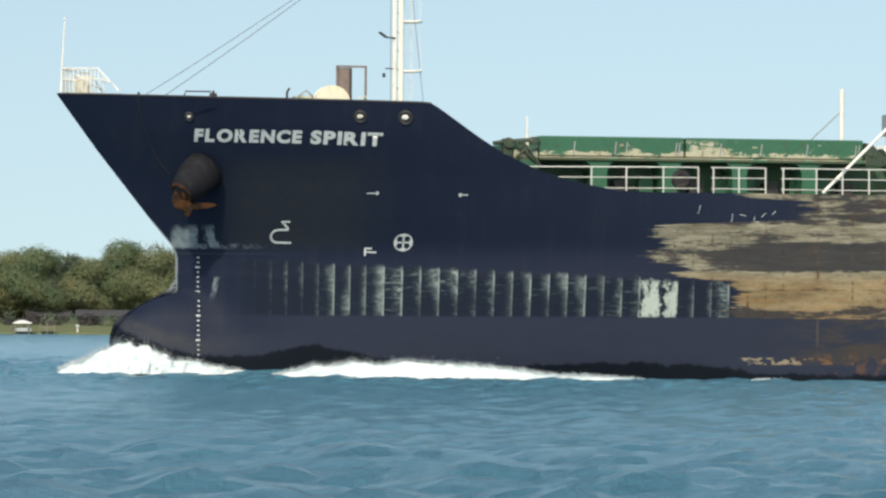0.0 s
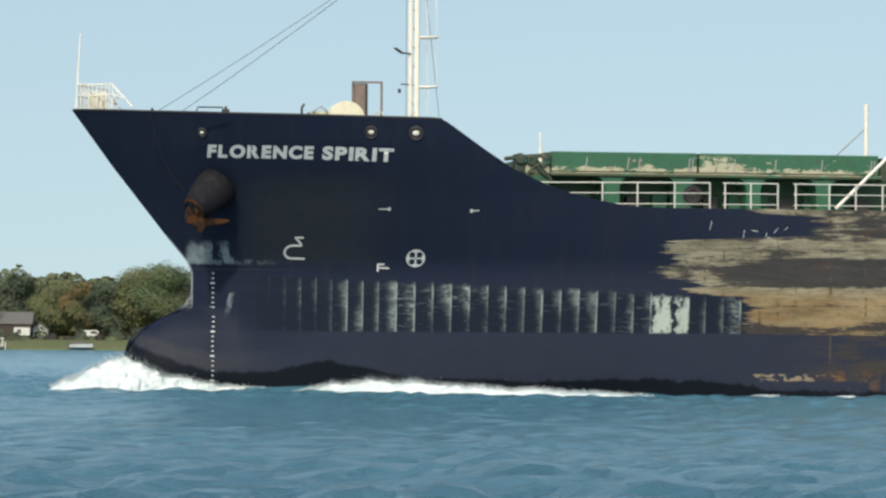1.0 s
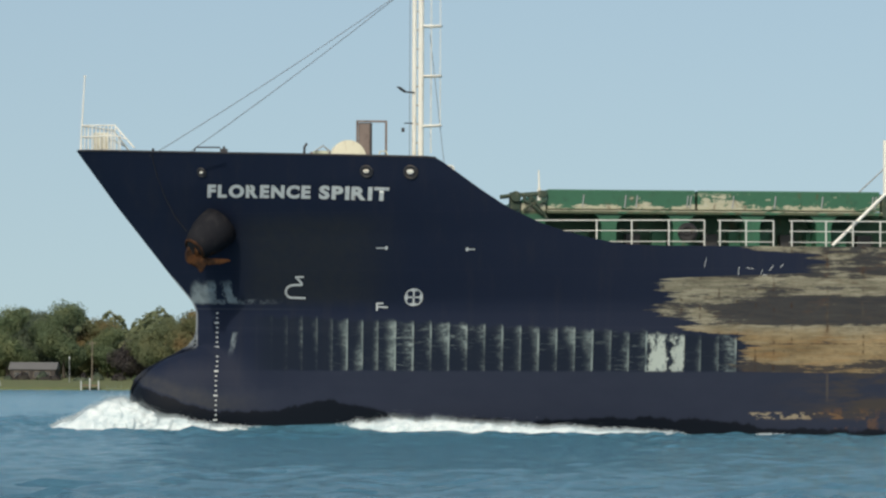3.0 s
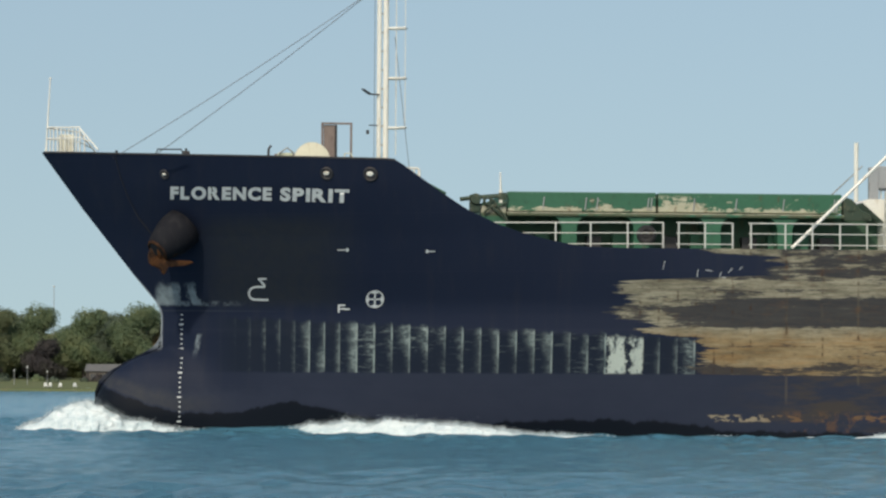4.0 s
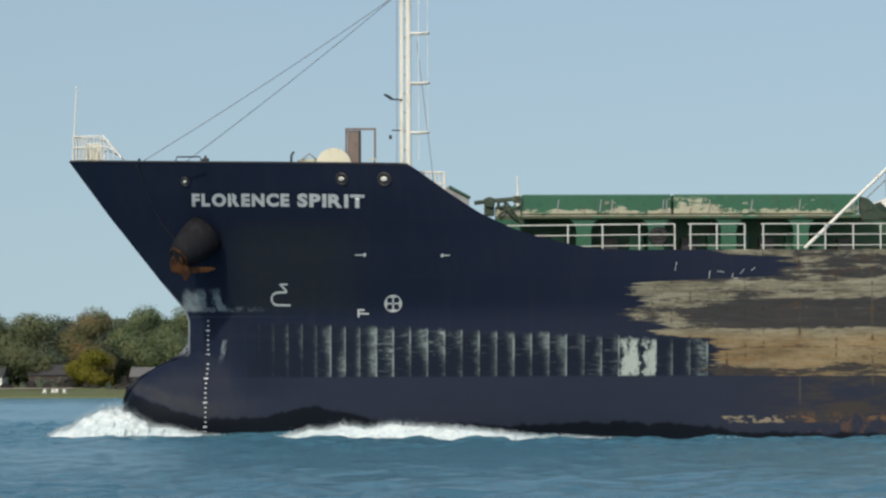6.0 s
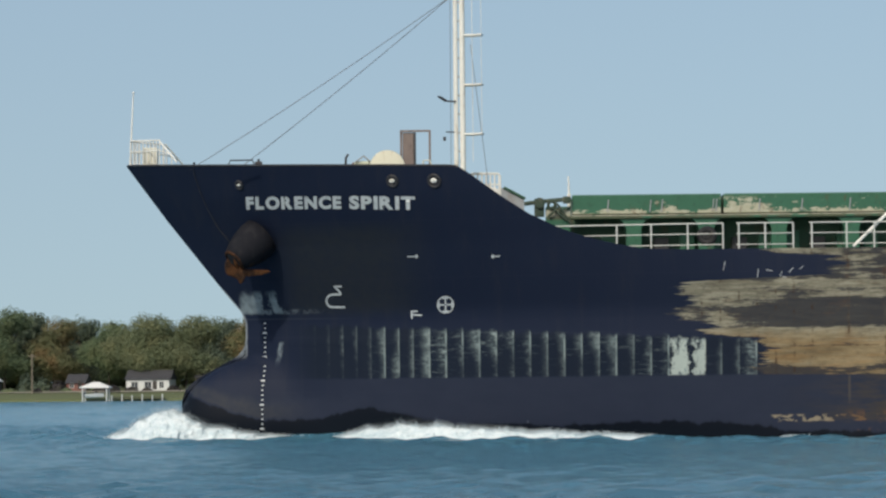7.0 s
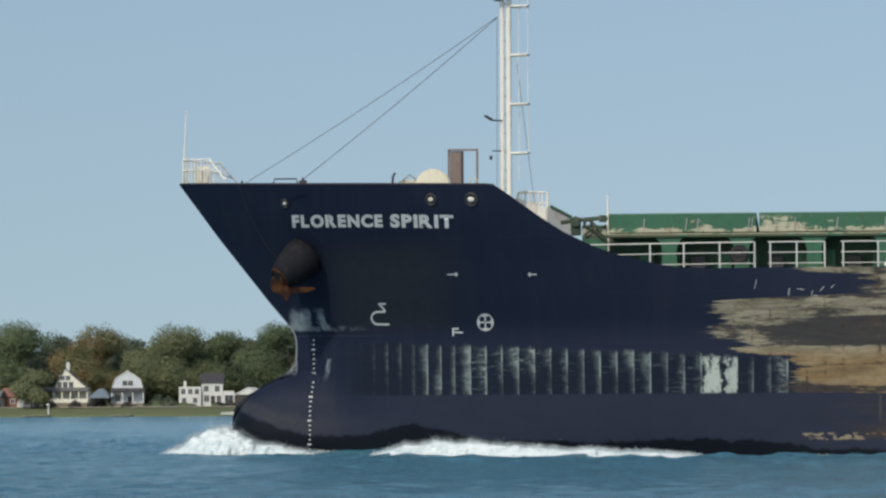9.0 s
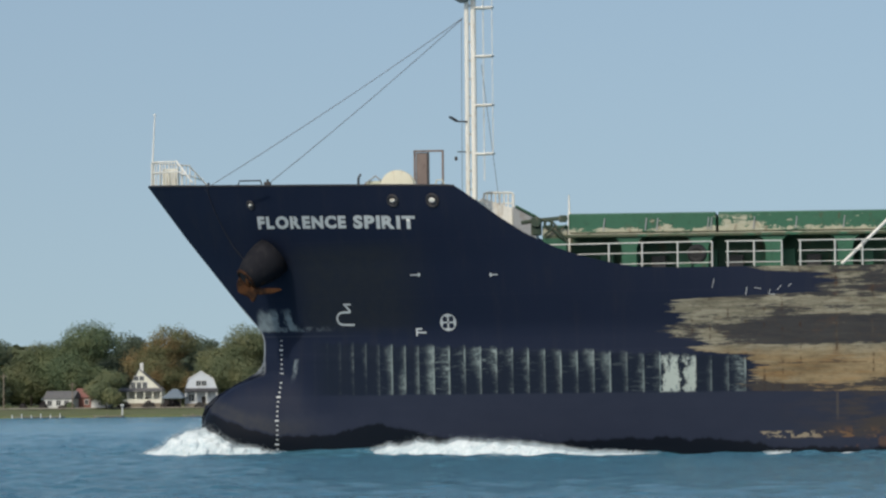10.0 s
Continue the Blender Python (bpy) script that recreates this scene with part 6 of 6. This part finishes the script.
def canopy(label, x0, x1, y0, y1, z0, z1, ztop, roof, posts=SIDING, name="boat_lift"):
    if y0 < 905:
        x0, x1 = x0 * y0 / 925, x1 * y0 / 925
    c = tagged(new(name), label, name.replace("_", " "))
    bm = bmesh.new()
    xc, yc = (x0 + x1) / 2, (y0 + y1) / 2
    v = [bm.verts.new(p) for p in ((x0, y0, z1), (x1, y0, z1), (x1, y1, z1), (x0, y1, z1))]
    low = [bm.verts.new((p.co.x, p.co.y, z1 - 0.18)) for p in v]
    a, b = bm.verts.new((xc - (x1 - x0) * 0.12, yc, ztop)), bm.verts.new((xc + (x1 - x0) * 0.12, yc, ztop))
    for q in ((v[0], v[1], b, a), (v[1], v[2], b), (v[2], v[3], a, b), (v[3], v[0], a)):
        bm.faces.new(q)
    for i in range(4):
        bm.faces.new((v[i], low[i], low[(i + 1) % 4], v[(i + 1) % 4]))
    bm.faces.new(list(reversed(low)))
    bmesh.ops.recalc_face_normals(bm, faces=bm.faces)
    part("canopy", bm, roof, c)
    for x in (x0 + 0.7, x1 - 0.7):
        for y in (y0 + 0.4, y1 - 0.4):
            bm = bmesh.new()
            tube(bm, (x, y, z0), (x, y, z1 - 0.1), 0.16)
            part("post", bm, posts, c)
    return c


canopy("white-roofed boat lift standing in the water", -206.0, -198.8, 896.5, 900, -0.8, 3.2, 4.4, PALEROOF)
canopy("blue canvas garden pavilion with a pointed roof", -266.6, -261.4, 920, 925, 1.8, 4.5, 6.6, CANVAS, DARKWOOD, "pavilion")
canopy("small tan boat lift at the bank", -141.6, -138.4, 897, 900, -0.8, 2.4, 3.0, TIMBER, TIMBER)
canopy("pale-topped boat lift at the bank", -25.0, -20.6, 897, 900, -0.8, 2.5, 3.1, PALEROOF, TIMBER)


def boat(label, x, y, z, length, colour, cover=None):
    x = x * y / 925
    b = tagged(new("boat"), label, "boat", "boats along the bank")
    bm = bmesh.new()
    rows = []
    for i in range(13):
        f = i / 12
        w = 0.95 * (1 - max(0, (f - 0.55) / 0.45) ** 2) + 0.03
        sh = 0.75 + 0.25 * f
        rows.append([bm.verts.new(p) for p in ((x + (f - 0.5) * length, y - w, z + sh), (x + (f - 0.5) * length, y - w * 0.75, z + 0.15), (x + (f - 0.5) * length, y, z - 0.1 + 0.2 * f * f),
                                               (x + (f - 0.5) * length, y + w * 0.75, z + 0.15), (x + (f - 0.5) * length, y + w, z + sh))])
    for a, c in zip(rows[:-1], rows[1:]):
        for k in range(4):
            bm.faces.new((a[k], c[k], c[k + 1], a[k + 1]))
        bm.faces.new((a[4], c[4], c[0], a[0]))
    bm.faces.new(rows[0]), bm.faces.new(list(reversed(rows[-1])))
    bmesh.ops.recalc_face_normals(bm, faces=bm.faces)
    part("boat_hull", bm, colour, b)
    bm = bmesh.new()
    plate(bm, [(x - 0.3, z + 0.8), (x + 0.3, z + 1.45), (x + 0.4, z + 1.45), (x + 1.0, z + 0.85)], y - 0.6, y + 0.6)
    part("windscreen", bm, GLASSDARK, b)
    bm = bmesh.new()
    box(bm, x - length / 2 - 0.35, x - length / 2, y - 0.25, y + 0.25, z + 0.1, z + 1.1, 0.06)
    part("outboard_motor", bm, DARKSTEEL, b)
    if cover:
        bm = bmesh.new()
        plate(bm, [(x - 1.9, z + 0.85), (x - 1.7, z + 1.35), (x + 1.2, z + 1.4), (x + 1.6, z + 0.9)], y - 0.85, y + 0.85)
        part("cover", bm, cover, b)
    return b


boat("white runabout hanging in the boat lift", -202.3, 898.2, 0.9, 4.4, SIDING)
boat("white runabout hanging in a pale-topped lift", -22.6, 898.4, 0.5, 3.8, SIDING)
boat("white boat with a grey cover on the bank", -38.4, 899, 0.45, 5.2, SIDING, SHINGLE)
boat("low white boat beside the dock", -134.0, 898, 0.3, 4.8, SIDING, PALEROOF)
boat("white open boat moored at the dock", -59.6, 897, 0.25, 5.6, SIDING)
boat("small white boat beside a tan boat lift", -142.9, 898, 0.75, 2.8, SIDING)
boat("pale boat lying off the lawn", -232.6, 897.5, 0.15, 5.4, CREAM)


def dock(label, x0, x1, z, deck, posts, tall=0.9, y=897.5):
    x0, x1 = x0 * y / 925, x1 * y / 925
    k = tagged(new("dock"), label, "dock", "docks along the bank")
    bm = bmesh.new()
    box(bm, x0, x1, y - 0.9, y + 2.8, z - 0.15, z)
    part("decking", bm, deck, k)
    n = max(2, int((x1 - x0) / 2.2))
    for i in range(n + 1):
        bm = bmesh.new()
        x = x0 + (x1 - x0) * i / n
        tube(bm, (x, y - 0.95, -0.8), (x, y - 0.95, z + tall * (1.0 if i % 2 else 0.6)), 0.13)
        part("pile", bm, posts, k)


dock("timber dock with white piles", -62.5, -55.6, 0.8, TIMBER, SIDING, 1.0)
dock("red-brown dock with white posts", -90.6, -86.6, 1.1, BRICKRED, SIDING, 1.6)
dock("pale plank dock at the lawn", -73.5, -67.5, 0.7, TIMBER, TIMBER, 0.8)
dock("tan timber boat hoist at the bank", -18.8, -15.4, 1.6, TIMBER, TIMBER, 1.0)
dock("low concrete landing with short posts", -305.0, -293.0, 0.35, STONE, SIDING, 0.7)
dock("dark landing stage with posts", -198.0, -186.0, 0.9, DARKWOOD, SIDING, 0.7)
dock("old weathered plank jetty by the lawn", -284.5, -278.0, 0.35, STONE, TIMBER, 0.6)
dock("weathered jetty beside the lawn", -262.5, -257.5, 0.35, STONE, TIMBER, 0.5)


def garden_chair(x, y, z, turn):
    c = tagged(new("garden_chair"), "white slatted garden chair on the lawn", "chair", "garden chairs on the bank")
    bm = bmesh.new()
    box(bm, -0.35, 0.35, -0.35, 0.30, 0.36, 0.42, 0.01)
    part("seat", bm, SIDING, c)
    bm = bmesh.new()
    plate(bm, [(-0.32, 0.40), (-0.36, 1.05), (0.0, 1.15), (0.36, 1.05), (0.32, 0.40)], 0.28, 0.33)
    part("backrest", bm, SIDING, c)
    for sx_ in (-0.33, 0.33):
        for sy_ in (-0.3, 0.25):
            bm = bmesh.new()
            box(bm, sx_ - 0.04, sx_ + 0.04, sy_ - 0.04, sy_ + 0.04, 0.0, 0.40 if sy_ > 0 else 0.6)
            part("leg", bm, SIDING, c)
    c.matrix_basis = pose(x * y / 925, y, z, 0, 0, turn)
    return c


chair = garden_chair(-116.4, 903, 0.8, 10)
for x, y, a in ((-115.4, 903.4, -15), (-113.0, 903, 5), (-109.6, 903.2, 20), (-174.6, 904, 0), (-172.6, 904, 12), (-171.8, 904.5, -8), (-169.9, 904, 15)):
    copy_thing(chair, pose(x * y / 925, y, ground_z(y) + 0.02, 0, 0, a))


def pole(label, x, y, top, r, material, arm=False, name="utility_pole"):
    x = x * y / 925
    p = tagged(new(name), label, name.replace("_", " "))
    bm = bmesh.new()
    tube(bm, (x, y, ground_z(y) - 0.3), (x, y, top), r, 8, r * 0.75)
    part("shaft", bm, material, p)
    bm = bmesh.new()
    if arm:
        box(bm, x - 0.9, x + 0.9, y - 0.06, y + 0.06, top - 0.7, top - 0.55)
        part("crossarm", bm, material, p)
    else:
        turned(bm, [(r, 0), (r * 2.2, 0.1), (r * 2.2, 0.35), (0.02, 0.5)], 10, Matrix.Translation((x, y, top)))
        part("cap", bm, SIDING, p)


pole("weathered wooden utility pole", -217.2, 918, 11.2, 0.19, TIMBER, True)
pole("weathered wooden utility pole", -307.4, 920, 10.6, 0.17, TIMBER, True)
pole("weathered wooden utility pole", -290.2, 920, 8.4, 0.15, TIMBER, True)
pole("pale wooden pole by the dock", -88.2, 918, 11.2, 0.13, TIMBER, True)
pole("thin tall aerial mast behind the trees", -114.6, 975, 25.0, 0.10, GREYSTEEL, False, "aerial_mast")
for x, top in ((-120.6, 5.2), (-116.0, 4.2), (-123.6, 4.4), (-93.4, 9.6)):
    pole("small white lamp post on the lawn", x, 912, top if top < 9 else 7.0, 0.08, GREYSTEEL, False, "lamp_post")
for x, top in ((-56.3, 2.2), (-277.8, 2.6), (-10.2, 1.7), (-147.6, 1.6), (-57.6, 1.8)):
    pole("white mooring post at the water's edge", x, 901, top, 0.22, SIDING, False, "mooring_post")


def van(x, y):
    v = tagged(new("van"), "white van parked under the trees", "van")
    z = ground_z(y)
    bm = bmesh.new()
    plate(bm, [(x - 2.2, z + 0.4), (x - 2.2, z + 1.9), (x - 1.9, z + 2.1), (x + 1.0, z + 2.1), (x + 1.7, z + 1.3), (x + 2.3, z + 1.1), (x + 2.3, z + 0.4)], y - 0.9, y + 0.9)
    part("body", bm, SIDING, v)
    bm = bmesh.new()
    plate(bm, [(x - 0.4, z + 1.3), (x - 0.4, z + 1.9), (x + 0.9, z + 1.9), (x + 1.4, z + 1.3)], y - 0.93, y - 0.89)
    part("side_window", bm, GLASSDARK, v)
    for dx in (-1.4, 1.4):
        bm = bmesh.new()
        tube(bm, (x + dx, y - 0.95, z + 0.35), (x + dx, y - 0.7, z + 0.35), 0.35, 14)
        part("wheel", bm, RUBBER, v)


van(-36.0, 930)

# hedge along the gardens and a gravel lane behind the lawn
def lane():
    bm = bmesh.new()
    for i in range(60):
        x = -325 + 6.6 * i
        if i < 24 or i > 52:
            y = 918.5
            v = [bm.verts.new(p) for p in ((x, y, ground_z(y) + 0.20), (x + 6.6, y, ground_z(y) + 0.20), (x + 6.6, y + 3, ground_z(y + 3) + 0.22), (x, y + 3, ground_z(y + 3) + 0.22))]
            bm.faces.new(v)
    tagged(link("road", bm, ASPHALT), "pale gravel lane along the bank", "road", kind="structure")


lane()


def shrub(kind, x, y, w, h, seed):
    rng = random.Random(seed)
    s = tagged(new("shrub"), "low leafy garden shrub beside the houses", "shrub", "shrubs on the bank")
    vs, fs = [], []
    for _ in range(260):
        d = Vector((rng.gauss(0, 1), rng.gauss(0, 1), abs(rng.gauss(0, 1)))).normalized()
        p = Vector((d.x * w * rng.uniform(0.5, 1), d.y * w * 0.7, d.z * h * rng.uniform(0.5, 1.05)))
        q = rng.uniform(0.2, 0.42)
        n = (d + Vector((rng.uniform(-0.6, 0.6), rng.uniform(-0.6, 0.6), 0.2))).normalized()
        u = n.orthogonal().normalized()
        k = n.cross(u)
        i = len(vs)
        vs += [p - u * q, p + k * q * 0.7, p + u * q, p - k * q * 0.7]
        fs.append((i, i + 1, i + 2, i + 3))
    me = bpy.data.meshes.new("foliage")
    me.from_pydata(vs, [], fs)
    me.materials.append(LEAF[kind])
    ob = new("foliage", me)
    ob.parent = s
    bm = bmesh.new()
    tube(bm, (0, 0, -0.2), (0, 0, h * 0.6), 0.06, 6, 0.02)
    part("stem", bm, BARK, s)
    s.matrix_basis = Matrix.Translation((x, y, ground_z(y)))


rs = random.Random(9)
for i in range(92):
    x = -305 + 3.55 * i + rs.uniform(-3, 3)
    shrub(rs.choice(("purple", "dark", "green", "purple")), x, rs.uniform(921, 925) if x < -215 else rs.uniform(920, 928), rs.uniform(0.9, 2.4), rs.uniform(0.7, 1.9), 300 + i)
# taller bushes that half hide the houses under the trees
for i, (x, y, w, hh) in enumerate(((-38.4, 925, 1.9, 2.4), (-34.0, 925, 1.5, 1.8), (-216.2, 931, 2.6, 3.6), (-220.7, 934, 2.8, 4.2), (-212.0, 930, 2.2, 2.6), (-30.5, 930, 2.6, 3.2), (-26.0, 931, 2.4, 2.8), (-21.0, 930, 2.8, 3.0), (-16.0, 932, 2.6, 2.6), (-11.5, 927, 2.2, 2.4), (-6.0, 926, 2.0, 1.9), (-1.0, 926, 2.2, 2.2), (4.5, 927, 2.6, 3.0),
                                   (-64.5, 930, 2.4, 3.4), (-58.5, 925, 1.9, 2.4), (-47.8, 930, 2.2, 3.0), (-104.0, 924, 1.8, 1.8), (-99.5, 924, 1.6, 2.0), (-176.0, 928, 2.2, 2.4), (-170.0, 928, 2.4, 2.6), (-248.5, 925, 2.2, 2.6), (-251.5, 927, 2.4, 3.0), (-266.8, 927, 1.8, 2.2), (-151.6, 921, 1.9, 2.6), (-147.0, 920, 1.5, 1.9), (-154.6, 922, 2.2, 3.2), (-57.2, 922, 1.8, 2.2), (-53.0, 921, 1.4, 1.5), (-8.0, 921, 2.6, 3.0), (-3.4, 921, 2.4, 2.6), (-16.5, 922, 2.4, 2.8), (-20.5, 922, 2.0, 2.4))):
    shrub(("dark", "purple", "dark")[i % 3], x, y, w, hh, 500 + i)


# ================================================================ MOTION
def ship_pose(t):
    return pose(SHIP_START - SHIP_SPEED * t, SHIP_LINE, 0, 0, 0, SHIP_CRAB)


def drift(t, pts):
    """Eases from one (seconds, metres) to the next."""
    for (t0, a), (t1, b) in zip(pts[:-1], pts[1:]):
        if t <= t1:
            f = (t - t0) / (t1 - t0)
            return a + (b - a) * (3 - 2 * f) * f * f
    return pts[-1][1]


BOW_SLIDE = [(0, 0.95), (1, 0.0), (2, -0.1), (2.5, -0.3), (4, -0.25), (5.5, -0.55), (6, -0.2), (7.5, -0.4), (9, -0.2), (10, 0.2)]
BOW_RISE = [(0, 0.12), (2, 0.06), (4, 0.02), (6, 0.0), (8, -0.04), (10, -0.10)]
SIDE_SLIDE = [(0, -0.7), (1, -0.6), (2.5, 0.9), (4, 0.1), (5.5, -0.5), (7.5, -0.6), (9, -0.5), (10, 0.1)]


def motions():
    times = [0.5 * i for i in range(21)]
    walk(ship, [(t, ship_pose(t)) for t in times])
    steps = [0.25 * k for k in range(41)]
    for i, ob in enumerate((bow_wave, bow_far)):
        walk(ob, [(t, ship_pose(t) @ pose(drift(t, BOW_SLIDE), 0, drift(t, BOW_RISE) + 0.03 * math.sin(4.1 * t + i), 0, 0.6 * math.sin(3.3 * t + i), 0)) for t in steps])
    walk(side_wave, [(t, ship_pose(t) @ pose(drift(t, SIDE_SLIDE), 0, 0.04 * math.sin(3.7 * t + 1.0), 0, 0.12 * math.sin(2.1 * t), 0)) for t in steps])
    for i, (ob, rise, swing) in enumerate(((bow_swell, 0.02, 0.1), *((w, 0.03, 0.4) for w in washes))):
        walk(ob, [(t, ship_pose(t) @ pose(swing * math.sin(2.7 * t + i), 0, rise * math.sin(4.0 * t + i), 0, 0.15 * math.sin(2.1 * t + i), 0)) for t in steps])
    # the side wave's crests heave one after the other
    for i, piece in enumerate(side_pieces):
        walk(piece, [(0.25 * k, pose(0.15 * math.sin(1.9 * 0.25 * k + 1.6 * i), 0, 0.06 * math.sin(3.1 * 0.25 * k + 2.0 * i))) for k in range(41)])
    # the chop drifts with wind and current
    walk(water, [(t, pose(0.55 * t, -0.75 * t, 0)) for t in (0, 5, 10)])


motions()
